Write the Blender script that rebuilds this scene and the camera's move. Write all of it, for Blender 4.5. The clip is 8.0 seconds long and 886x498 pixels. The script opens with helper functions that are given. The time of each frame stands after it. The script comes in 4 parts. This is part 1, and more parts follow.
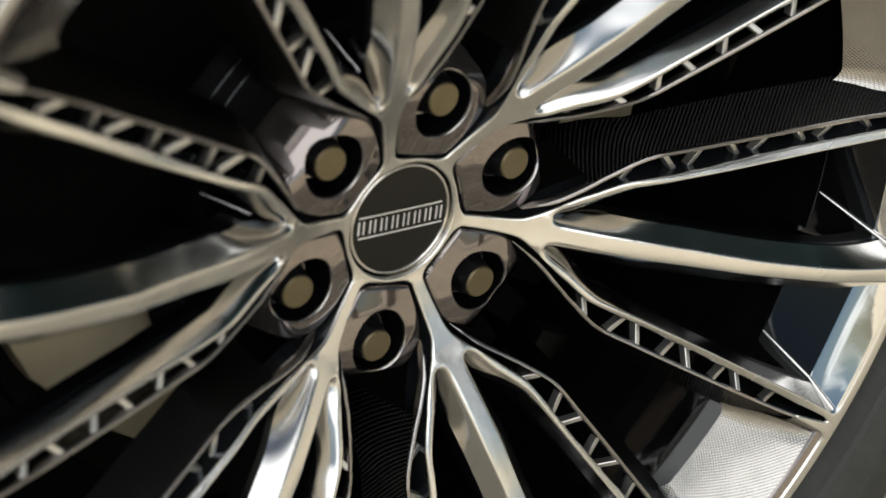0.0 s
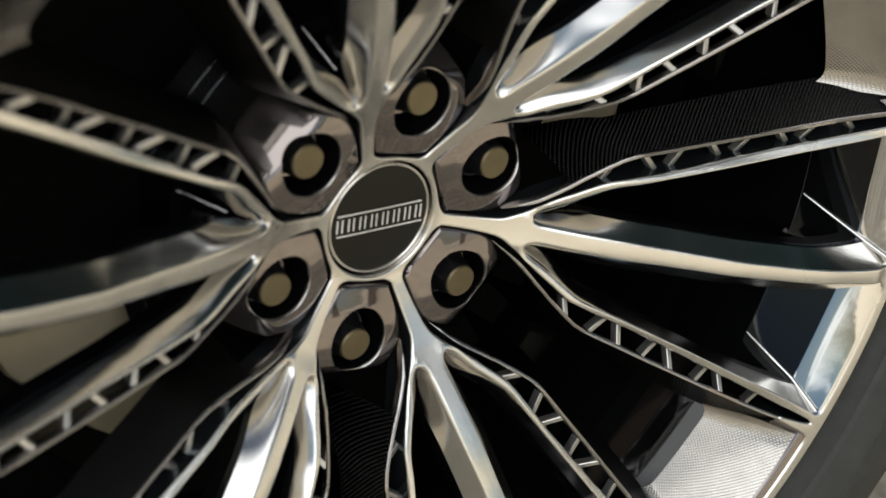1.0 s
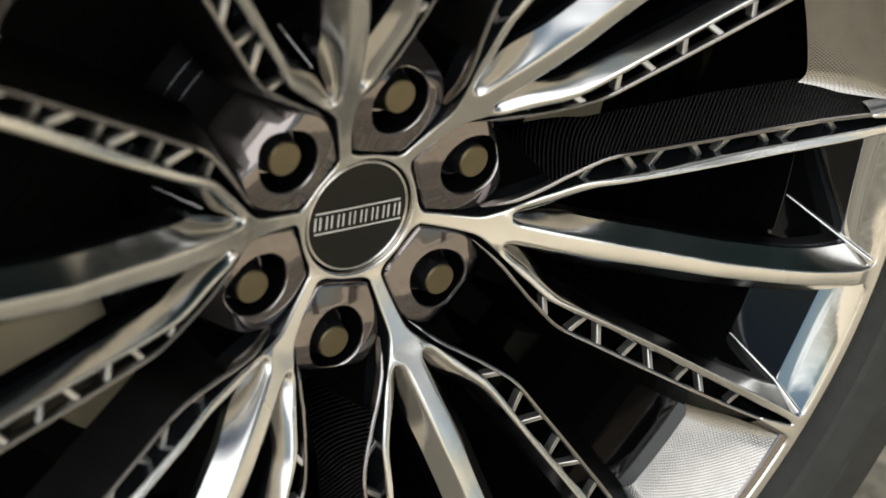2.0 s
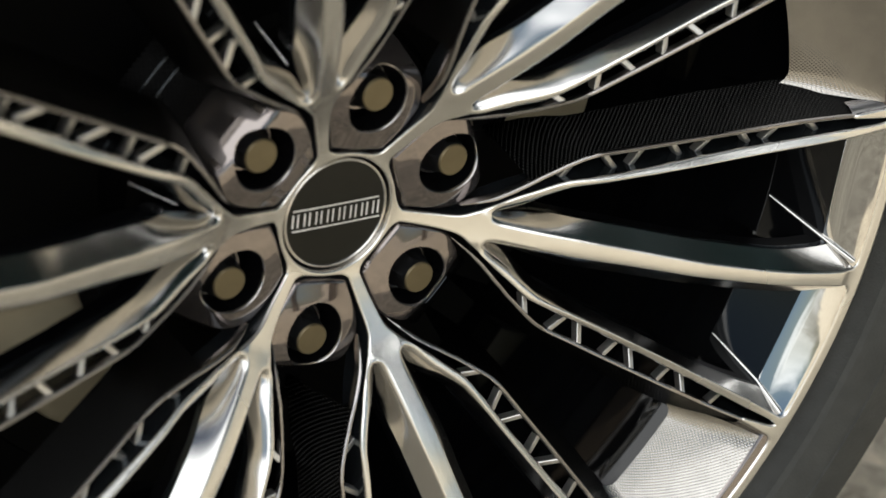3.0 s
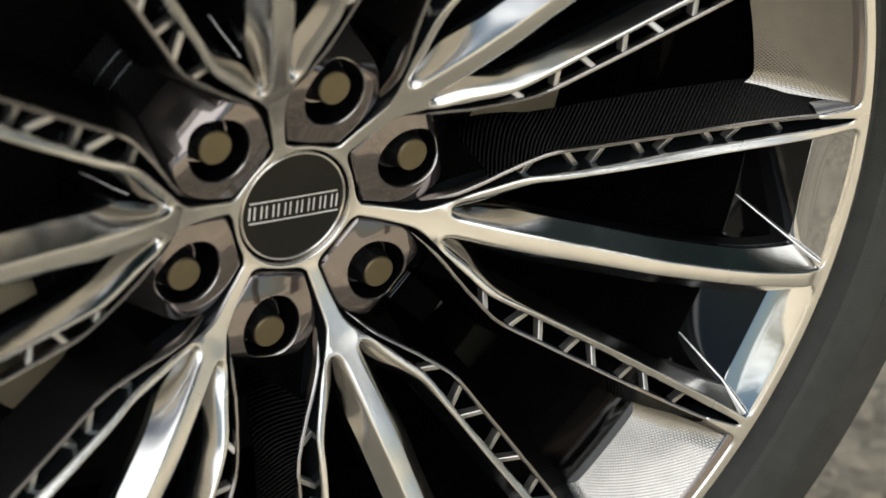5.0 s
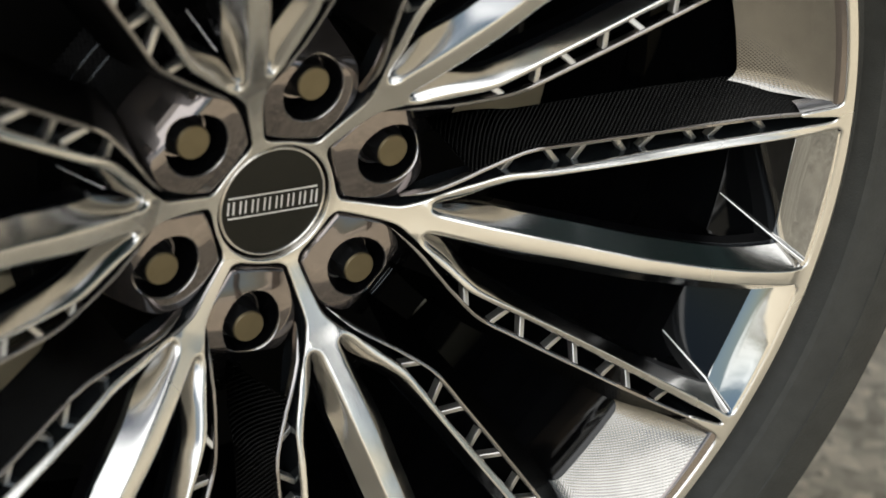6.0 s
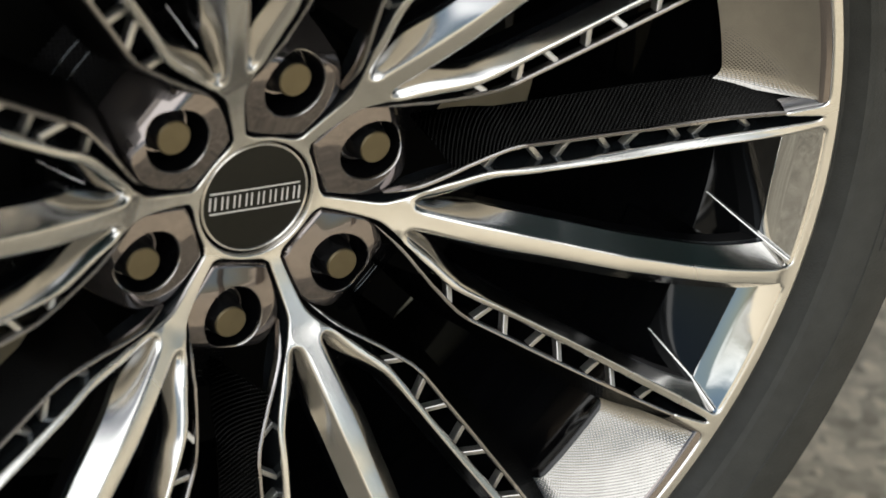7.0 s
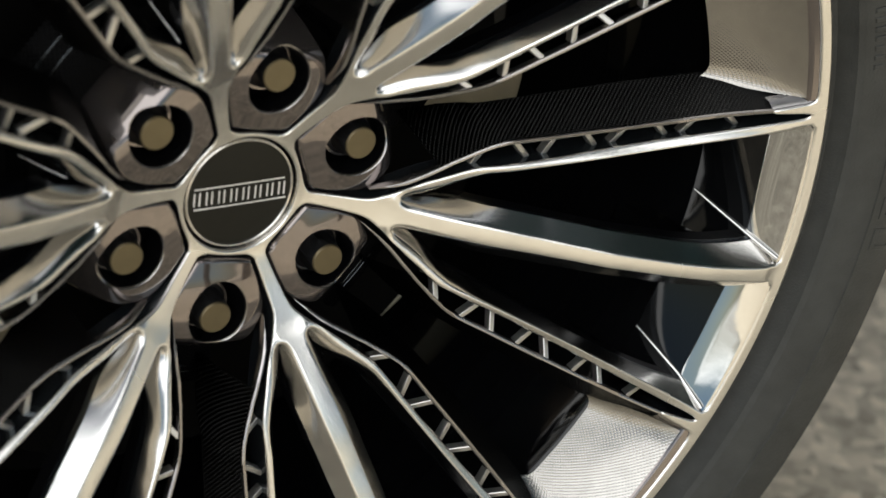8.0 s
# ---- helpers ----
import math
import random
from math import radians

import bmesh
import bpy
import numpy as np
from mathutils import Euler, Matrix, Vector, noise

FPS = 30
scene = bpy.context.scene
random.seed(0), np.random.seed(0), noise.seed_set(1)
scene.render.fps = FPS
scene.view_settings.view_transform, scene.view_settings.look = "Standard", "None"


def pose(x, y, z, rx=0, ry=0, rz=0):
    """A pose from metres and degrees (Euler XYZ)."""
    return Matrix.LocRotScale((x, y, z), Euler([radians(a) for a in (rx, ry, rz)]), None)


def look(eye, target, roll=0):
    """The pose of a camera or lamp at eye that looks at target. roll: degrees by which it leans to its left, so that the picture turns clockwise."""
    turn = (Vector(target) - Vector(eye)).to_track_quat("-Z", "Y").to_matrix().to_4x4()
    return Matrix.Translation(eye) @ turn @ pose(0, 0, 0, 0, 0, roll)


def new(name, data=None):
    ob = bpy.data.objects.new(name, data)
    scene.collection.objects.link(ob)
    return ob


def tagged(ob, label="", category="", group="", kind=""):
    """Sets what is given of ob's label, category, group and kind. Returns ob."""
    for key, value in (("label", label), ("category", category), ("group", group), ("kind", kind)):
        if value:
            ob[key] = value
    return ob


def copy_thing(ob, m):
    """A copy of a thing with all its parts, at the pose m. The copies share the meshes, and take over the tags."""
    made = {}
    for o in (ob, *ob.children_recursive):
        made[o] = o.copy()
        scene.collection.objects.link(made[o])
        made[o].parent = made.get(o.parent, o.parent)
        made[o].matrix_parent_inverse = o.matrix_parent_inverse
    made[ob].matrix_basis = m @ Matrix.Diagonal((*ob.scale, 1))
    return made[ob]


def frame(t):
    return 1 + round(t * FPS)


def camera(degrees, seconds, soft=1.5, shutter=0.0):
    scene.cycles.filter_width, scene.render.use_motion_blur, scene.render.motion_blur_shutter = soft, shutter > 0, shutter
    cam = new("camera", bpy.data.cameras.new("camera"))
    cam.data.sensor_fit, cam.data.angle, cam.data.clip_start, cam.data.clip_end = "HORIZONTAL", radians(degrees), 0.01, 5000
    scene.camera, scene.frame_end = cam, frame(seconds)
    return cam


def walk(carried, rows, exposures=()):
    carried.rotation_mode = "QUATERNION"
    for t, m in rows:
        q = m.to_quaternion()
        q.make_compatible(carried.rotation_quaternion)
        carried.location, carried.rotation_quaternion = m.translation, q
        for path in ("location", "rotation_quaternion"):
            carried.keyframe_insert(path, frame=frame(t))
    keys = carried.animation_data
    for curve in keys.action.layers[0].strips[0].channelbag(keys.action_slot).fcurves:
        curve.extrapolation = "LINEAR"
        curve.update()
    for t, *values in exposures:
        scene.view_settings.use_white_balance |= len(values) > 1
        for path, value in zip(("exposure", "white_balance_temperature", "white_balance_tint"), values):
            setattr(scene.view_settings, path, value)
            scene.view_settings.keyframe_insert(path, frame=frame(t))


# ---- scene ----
cam = camera(26.85, 8.0)
PATH = [
    (0.0, (-0.4774, -0.6124, 0.8274), (0.0109, -0.0129, 0.4114), 5.856),
    (0.5, (-0.4714, -0.6174, 0.8275), (0.0148, -0.0161, 0.4117), 5.925),
    (1.0, (-0.4653, -0.6227, 0.8278), (0.0187, -0.0193, 0.4121), 5.998),
    (1.5, (-0.4590, -0.6283, 0.8282), (0.0227, -0.0226, 0.4122), 6.070),
    (2.0, (-0.4525, -0.6341, 0.8287), (0.0269, -0.0259, 0.4124), 6.139),
    (2.5, (-0.4458, -0.6399, 0.8294), (0.0311, -0.0292, 0.4125), 6.203),
    (3.0, (-0.4390, -0.6458, 0.8300), (0.0354, -0.0324, 0.4126), 6.263),
    (3.5, (-0.4320, -0.6515, 0.8305), (0.0396, -0.0355, 0.4126), 6.321),
    (4.0, (-0.4249, -0.6572, 0.8310), (0.0439, -0.0386, 0.4125), 6.386),
    (4.5, (-0.4179, -0.6628, 0.8313), (0.0481, -0.0416, 0.4124), 6.450),
    (5.0, (-0.4109, -0.6682, 0.8316), (0.0524, -0.0447, 0.4121), 6.516),
    (5.5, (-0.4041, -0.6734, 0.8319), (0.0566, -0.0477, 0.4117), 6.580),
    (6.0, (-0.3974, -0.6783, 0.8322), (0.0608, -0.0506, 0.4112), 6.636),
    (6.5, (-0.3910, -0.6829, 0.8327), (0.0647, -0.0532, 0.4108), 6.682),
    (7.0, (-0.3848, -0.6870, 0.8333), (0.0683, -0.0555, 0.4104), 6.719),
    (7.5, (-0.3788, -0.6906, 0.8339), (0.0716, -0.0577, 0.4099), 6.758),
    (8.0, (-0.3729, -0.6936, 0.8345), (0.0747, -0.0597, 0.4094), 6.805),
]
walk(cam, [(t, look(eye, target, roll)) for t, eye, target, roll in PATH], [(0.0, 0.25, 6350, 9), (8.0, 0.25, 6350, 9)])

# ---- lens focus ----
cam.data.dof.use_dof = True
cam.data.dof.focus_distance = 0.97
cam.data.dof.aperture_fstop = 6.8

# ---- world and sun ----
HUB = 0.420          # height of the axle
SUN_EL, SUN_AZ = 52.0, -18.0


def make_world():
    w = bpy.data.worlds.new("daylight")
    scene.world = w
    w.use_nodes = True
    nt = w.node_tree
    nt.nodes.clear()
    out = nt.nodes.new("ShaderNodeOutputWorld")
    bg = nt.nodes.new("ShaderNodeBackground")
    sky = nt.nodes.new("ShaderNodeTexSky")
    sky.sky_type = "NISHITA"
    sky.sun_disc = False
    sky.sun_elevation = radians(SUN_EL)
    sky.sun_rotation = radians(SUN_AZ)
    sky.dust_density = 0.8
    sky.ozone_density = 0.3
    co = nt.nodes.new("ShaderNodeTexCoord")
    mp = nt.nodes.new("ShaderNodeMapping")
    mp.inputs["Scale"].default_value = (1.0, 1.0, 2.2)
    mp.inputs["Location"].default_value = (2.3, 1.1, 0.4)
    nz = nt.nodes.new("ShaderNodeTexNoise")
    nz.inputs["Scale"].default_value = 2.3
    nz.inputs["Detail"].default_value = 6.0
    nz.inputs["Roughness"].default_value = 0.55
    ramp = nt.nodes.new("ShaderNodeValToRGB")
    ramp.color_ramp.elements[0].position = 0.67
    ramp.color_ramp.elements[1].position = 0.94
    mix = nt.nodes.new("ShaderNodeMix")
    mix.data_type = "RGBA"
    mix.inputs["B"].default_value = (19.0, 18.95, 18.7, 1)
    nt.links.new(co.outputs["Generated"], mp.inputs["Vector"])
    nt.links.new(mp.outputs["Vector"], nz.inputs["Vector"])
    up = nt.nodes.new("ShaderNodeSeparateXYZ")
    nt.links.new(co.outputs["Generated"], up.inputs[0])
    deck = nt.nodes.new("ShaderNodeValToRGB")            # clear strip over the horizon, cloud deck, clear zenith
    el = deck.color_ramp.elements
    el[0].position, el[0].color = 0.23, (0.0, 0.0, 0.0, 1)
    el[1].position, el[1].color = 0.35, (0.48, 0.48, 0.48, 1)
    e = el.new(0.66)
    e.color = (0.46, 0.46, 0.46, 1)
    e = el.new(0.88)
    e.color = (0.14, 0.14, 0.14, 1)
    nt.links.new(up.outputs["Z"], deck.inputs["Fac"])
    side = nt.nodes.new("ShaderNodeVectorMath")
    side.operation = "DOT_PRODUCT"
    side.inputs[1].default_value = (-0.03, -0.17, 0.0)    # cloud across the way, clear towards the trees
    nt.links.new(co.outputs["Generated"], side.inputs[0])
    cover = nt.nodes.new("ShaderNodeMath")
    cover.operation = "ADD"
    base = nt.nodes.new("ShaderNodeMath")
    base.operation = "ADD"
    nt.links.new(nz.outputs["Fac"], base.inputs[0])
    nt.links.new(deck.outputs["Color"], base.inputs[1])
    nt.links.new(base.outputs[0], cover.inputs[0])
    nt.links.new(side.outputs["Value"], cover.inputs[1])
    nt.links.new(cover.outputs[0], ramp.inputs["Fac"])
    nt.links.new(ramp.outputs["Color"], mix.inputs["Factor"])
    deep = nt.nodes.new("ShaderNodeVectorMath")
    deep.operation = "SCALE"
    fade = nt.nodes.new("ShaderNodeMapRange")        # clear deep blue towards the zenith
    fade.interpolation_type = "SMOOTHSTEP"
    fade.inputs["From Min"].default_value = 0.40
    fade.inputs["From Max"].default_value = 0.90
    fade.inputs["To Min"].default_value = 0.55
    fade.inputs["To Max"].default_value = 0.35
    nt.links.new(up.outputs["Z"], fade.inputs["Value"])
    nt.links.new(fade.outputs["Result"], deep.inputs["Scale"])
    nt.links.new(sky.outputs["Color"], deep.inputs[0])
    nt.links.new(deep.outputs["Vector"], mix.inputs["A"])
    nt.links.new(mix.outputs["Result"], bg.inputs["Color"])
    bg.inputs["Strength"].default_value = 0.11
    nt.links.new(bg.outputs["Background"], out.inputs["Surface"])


make_world()
sun_data = bpy.data.lights.new("sun", "SUN")
sun_data.energy = 4.0
sun_data.angle = radians(0.6)
sun_data.color = (1.0, 0.95, 0.86)
sun = new("sun", sun_data)
_a, _e = radians(SUN_AZ), radians(SUN_EL)
_dir = Vector((math.sin(_a) * math.cos(_e), math.cos(_a) * math.cos(_e), math.sin(_e)))
sun.matrix_world = look(_dir * 10, (0, 0, 0))


# ---- materials ----
def node(nt, kind, **inputs):
    n = nt.nodes.new(kind)
    for k, v in inputs.items():
        n.inputs[k.replace("_", " ")].default_value = v
    return n


def material(name, color, rough=0.5, metal=0.0, grain=0.0, grain_scale=60.0, bump=0.0, bump_scale=300.0,
             rough_var=0.0, coat=0.0, spec=0.5):
    """Principled surface with two scales of variation in colour, gloss and relief."""
    m = bpy.data.materials.new(name)
    m.use_nodes = True
    nt = m.node_tree
    b = nt.nodes["Principled BSDF"]
    b.inputs["Base Color"].default_value = (*color, 1)
    b.inputs["Roughness"].default_value = rough
    b.inputs["Metallic"].default_value = metal
    b.inputs["Coat Weight"].default_value = coat
    b.inputs["Coat Roughness"].default_value = 0.06
    b.inputs["Specular IOR Level"].default_value = spec
    co = node(nt, "ShaderNodeTexCoord")
    n1 = node(nt, "ShaderNodeTexNoise", Scale=grain_scale, Detail=5.0)
    nt.links.new(co.outputs["Object"], n1.inputs["Vector"])
    n2 = node(nt, "ShaderNodeTexNoise", Scale=grain_scale * 0.13, Detail=3.0)
    nt.links.new(co.outputs["Object"], n2.inputs["Vector"])
    if grain:
        add = node(nt, "ShaderNodeMath")
        add.operation = "ADD"
        nt.links.new(n1.outputs["Fac"], add.inputs[0])
        nt.links.new(n2.outputs["Fac"], add.inputs[1])
        mr = node(nt, "ShaderNodeMapRange")
        mr.inputs["From Min"].default_value = 0.6
        mr.inputs["From Max"].default_value = 1.4
        mr.inputs["To Min"].default_value = 1 - grain
        mr.inputs["To Max"].default_value = 1 + grain
        nt.links.new(add.outputs[0], mr.inputs["Value"])
        mul = node(nt, "ShaderNodeVectorMath")
        mul.operation = "SCALE"
        mul.inputs[0].default_value = color
        nt.links.new(mr.outputs["Result"], mul.inputs["Scale"])
        nt.links.new(mul.outputs["Vector"], b.inputs["Base Color"])
    if rough_var:
        mr = node(nt, "ShaderNodeMapRange")
        mr.inputs["From Min"].default_value = 0.3
        mr.inputs["From Max"].default_value = 0.7
        mr.inputs["To Min"].default_value = max(0.02, rough - rough_var)
        mr.inputs["To Max"].default_value = rough + rough_var
        nt.links.new(n2.outputs["Fac"], mr.inputs["Value"])
        nt.links.new(mr.outputs["Result"], b.inputs["Roughness"])
    if bump:
        n3 = node(nt, "ShaderNodeTexNoise", Scale=bump_scale, Detail=4.0)
        nt.links.new(co.outputs["Object"], n3.inputs["Vector"])
        bp = node(nt, "ShaderNodeBump", Strength=bump, Distance=0.001)
        nt.links.new(n3.outputs["Fac"], bp.inputs["Height"])
        nt.links.new(bp.outputs["Normal"], b.inputs["Normal"])
    return m


def honeycomb(name, color, rough, metal, pitch, strength, turn=45):
    """Metal with a fine grid of raised dots, laid out on the mesh's own UV metres."""
    m = material(name, color, rough, metal, grain=0.12, grain_scale=90)
    nt = m.node_tree
    b = nt.nodes["Principled BSDF"]
    uv = node(nt, "ShaderNodeUVMap")
    mp = node(nt, "ShaderNodeMapping")
    mp.inputs["Rotation"].default_value = (0, 0, radians(turn))
    mp.inputs["Scale"].default_value = (1 / pitch, 1 / pitch, 1)
    vo = node(nt, "ShaderNodeTexVoronoi", Scale=1.0, Randomness=0.0)
    vo.voronoi_dimensions = "2D"
    nt.links.new(uv.outputs["UV"], mp.inputs["Vector"])
    nt.links.new(mp.outputs["Vector"], vo.inputs["Vector"])
    mr = node(nt, "ShaderNodeMapRange")
    mr.interpolation_type = "SMOOTHSTEP"
    mr.inputs["From Min"].default_value = 0.20
    mr.inputs["From Max"].default_value = 0.50
    mr.inputs["To Min"].default_value = 1.0
    mr.inputs["To Max"].default_value = 0.0
    nt.links.new(vo.outputs["Distance"], mr.inputs["Value"])
    bp = node(nt, "ShaderNodeBump", Strength=strength, Distance=pitch * 0.35)
    nt.links.new(mr.outputs["Result"], bp.inputs["Height"])
    nt.links.new(bp.outputs["Normal"], b.inputs["Normal"])
    return m


M_FACE = material("machined_alloy", (0.86, 0.845, 0.81), 0.25, 1.0, grain=0.05, grain_scale=40, rough_var=0.04, bump=0.02, bump_scale=900)
M_WALL = material("polished_alloy", (0.62, 0.61, 0.595), 0.15, 1.0, grain=0.05, grain_scale=30, rough_var=0.03)
M_LIP = material("mirror_polished_alloy", (0.76, 0.75, 0.73), 0.03, 1.0, grain=0.05, grain_scale=30, rough_var=0.01, bump=0.03, bump_scale=60)
# lacquer of the groove walls; under the flanks a painted dark reflection
M_GROOVE = material("dark_lacquer_and_reflection", (0.075, 0.085, 0.095), 0.16, 0.9, grain=0.08, grain_scale=40, rough_var=0.04)
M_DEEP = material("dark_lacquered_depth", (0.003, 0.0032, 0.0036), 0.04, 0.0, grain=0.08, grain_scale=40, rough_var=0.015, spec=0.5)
M_PLATE = material("gunmetal_lacquer", (0.262, 0.232, 0.220), 0.08, 0.9, grain=0.08, grain_scale=45, rough_var=0.03, coat=0.15)
M_RAIL = material("satin_grey_metal", (0.44, 0.42, 0.41), 0.26, 1.0, grain=0.10, grain_scale=60, rough_var=0.05)
M_RUNG = material("satin_rung_metal", (0.70, 0.68, 0.645), 0.42, 1.0, grain=0.10, grain_scale=60, rough_var=0.05)
M_SEAM = material("polished_seam", (0.70, 0.685, 0.66), 0.22, 1.0, grain=0.05, grain_scale=40)
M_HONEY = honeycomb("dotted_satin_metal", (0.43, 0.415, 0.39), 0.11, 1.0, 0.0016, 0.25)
# same dotted metal as the end walls, with its dark reflections painted in
M_HONEYSHADE = honeycomb("dotted_shaded_metal", (0.024, 0.0237, 0.0232), 0.26, 1.0, 0.0017, 0.6, 45)
M_HONEYBLACK = honeycomb("dotted_black_paint", (0.003, 0.003, 0.0032), 0.2, 0.0, 0.0022, 0.6)
M_HONEYBLACK.node_tree.nodes["Principled BSDF"].inputs["Specular IOR Level"].default_value = 0.04
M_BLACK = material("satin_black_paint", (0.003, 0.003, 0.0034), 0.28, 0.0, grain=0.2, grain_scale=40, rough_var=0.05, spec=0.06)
M_NUT = material("nut_cap_metal", (0.215, 0.178, 0.108), 0.48, 0.9, grain=0.08, grain_scale=150, bump=0.05, bump_scale=700)
M_NUTSIDE = material("nut_black", (0.015, 0.015, 0.016), 0.3, 0.3, grain=0.2)
M_CAP = material("cap_black", (0.011, 0.0102, 0.0068), 0.42, 0.0, grain=0.15, grain_scale=200, spec=0.3)
M_CHROME = material("bright_chrome", (0.82, 0.80, 0.77), 0.09, 1.0, rough_var=0.02)
M_MARK = material("pale_satin_marking", (0.85, 0.83, 0.78), 0.4, 0.0, grain=0.06)
M_TYRE = material("tyre_rubber", (0.043, 0.044, 0.040), 0.62, 0.0, grain=0.35, grain_scale=70, bump=0.45, bump_scale=700, rough_var=0.10)
M_DARK = material("dark_plastic", (0.006, 0.006, 0.006), 0.7, 0.0, grain=0.3, grain_scale=20)
# iron coloured near-black: the shade behind the arms is in the colour
M_IRON_SHADE = material("brake_iron_shaded", (0.004, 0.004, 0.0038), 0.6, 0.0, grain=0.2, grain_scale=60, spec=0.04)
M_CALIPER = material("caliper_metal", (0.34, 0.30, 0.215), 0.5, 0.3, grain=0.12, grain_scale=50)
# tan raised paler to make up for the shade the low block is in
M_LIFTED = material("tan_metal_lifted", (0.50, 0.48, 0.36), 0.6, 0.0, grain=0.2, grain_scale=50)
M_BODY = material("dark_body_paint", (0.022, 0.050, 0.066), 0.12, 0.0, grain=0.1, grain_scale=4, coat=0.8)


def ground_material():
    m = material("worn_asphalt", (0.50, 0.435, 0.325), 0.85, 0.0, grain=0.30, grain_scale=34, bump=0.6, bump_scale=180)
    nt = m.node_tree
    b = nt.nodes["Principled BSDF"]
    src = b.inputs["Base Color"].links[0].from_socket
    co = node(nt, "ShaderNodeTexCoord")
    vo = node(nt, "ShaderNodeTexVoronoi", Scale=80.0)
    nt.links.new(co.outputs["Object"], vo.inputs["Vector"])
    mr = node(nt, "ShaderNodeMapRange")
    mr.inputs["To Min"].default_value = 0.45
    mr.inputs["To Max"].default_value = 1.42
    nt.links.new(vo.outputs["Color"], mr.inputs["Value"])
    mul = node(nt, "ShaderNodeVectorMath")
    mul.operation = "SCALE"
    nt.links.new(src, mul.inputs[0])
    nt.links.new(mr.outputs["Result"], mul.inputs["Scale"])
    nt.links.new(mul.outputs["Vector"], b.inputs["Base Color"])
    return m


M_GROUND = ground_material()


# ---- mesh helpers ----
def mesh_from(name, verts, faces, mats, smooth=True, sharp=38, mat_index=None, uvs=None):
    me = bpy.data.meshes.new(name)
    me.from_pydata([tuple(v) for v in verts], [], [tuple(f) for f in faces])
    for m in mats if isinstance(mats, (list, tuple)) else [mats]:
        me.materials.append(m)
    if mat_index is not None:
        me.polygons.foreach_set("material_index", mat_index)
    if uvs is not None:
        layer = me.uv_layers.new(name="UVMap")
        for loop in me.loops:
            layer.data[loop.index].uv = uvs[loop.vertex_index]
    me.polygons.foreach_set("use_smooth", [smooth] * len(me.polygons))
    me.update()
    if smooth and sharp:
        me.set_sharp_from_angle(angle=radians(sharp))
    return me


def part(name, me, parent, label=""):
    ob = new(name, me)
    ob.parent = parent
    if label:
        tagged(ob, label)
    return ob


def lathe(profile, n=180, a0=0.0, a1=360.0):
    """Verts and faces of a profile of (r, y) swept about the y axis."""
    full = abs(a1 - a0 - 360) < 1e-6
    cols = n if full else n + 1
    verts, faces = [], []
    for i in range(cols):
        a = radians(a0 + (a1 - a0) * i / n)
        for r, y in profile:
            verts.append((r * math.cos(a), y, r * math.sin(a)))
    k = len(profile)
    for i in range(n):
        j = (i + 1) % cols
        for q in range(k - 1):
            faces.append((i * k + q, i * k + q + 1, j * k + q + 1, j * k + q))
    return verts, faces


def grid_faces(rows, cols, start=0, flip=False):
    fs = []
    for i in range(rows - 1):
        for j in range(cols - 1):
            a = start + i * cols + j
            f = (a, a + 1, a + cols + 1, a + cols)
            fs.append(f[::-1] if flip else f)
    return fs


def polar(r, deg):
    return np.array((r * math.cos(radians(deg)), r * math.sin(radians(deg))))


def resample(pts, step):
    """Points at about even steps along an open polyline, its corners kept soft by a Catmull-Rom pass."""
    p = np.array(pts, float)
    q = []
    for i in range(len(p) - 1):
        a, b, c, d = p[max(i - 1, 0)], p[i], p[i + 1], p[min(i + 2, len(p) - 1)]
        n = max(1, int(round(np.linalg.norm(c - b) / step)))
        for k in range(n):
            t = k / n
            q.append(0.5 * (2 * b + (c - a) * t + (2 * a - 5 * b + 4 * c - d) * t * t + (3 * b - a - 3 * c + d) * t ** 3))
    q.append(p[-1])
    return np.array(q)


def turn2(p, deg):
    c, s = math.cos(radians(deg)), math.sin(radians(deg))
    p = np.asarray(p)
    return np.stack([p[..., 0] * c - p[..., 1] * s, p[..., 0] * s + p[..., 1] * c], -1)


# ---- the wheel's form ----
FACE_R = [0.0, 0.0308, 0.0462, 0.0795, 0.110, 0.130, 0.150, 0.190, 0.290, 0.31]
FACE_Y = [0.006, 0.0055, 0.0015, -0.0125, -0.0255, -0.0320, -0.0367, -0.0466, -0.0760, -0.080]
# the middle tine of each arm arches forward of the outer two
ARCH_R = [0.0, 0.070, 0.080, 0.105, 0.125, 0.144, 0.162, 0.190, 0.215, 0.238, 0.258, 0.278, 0.291, 0.4]
ARCH_Y = [0.0, 0.0, -0.0015, -0.0045, -0.0070, -0.0098, -0.0132, -0.0172, -0.0168, -0.0145, -0.0102, -0.0050, 0.0, 0.0]
# the outer tines' faces lean: their inner edges stand forward
RISE_R = [0.0, 0.090, 0.130, 0.159, 0.184, 0.235, 0.270, 0.289, 0.4]
RISE_Y = [0.0, 0.0, -0.0015, -0.0030, -0.0038, -0.0040, -0.0020, 0.0, 0.0]


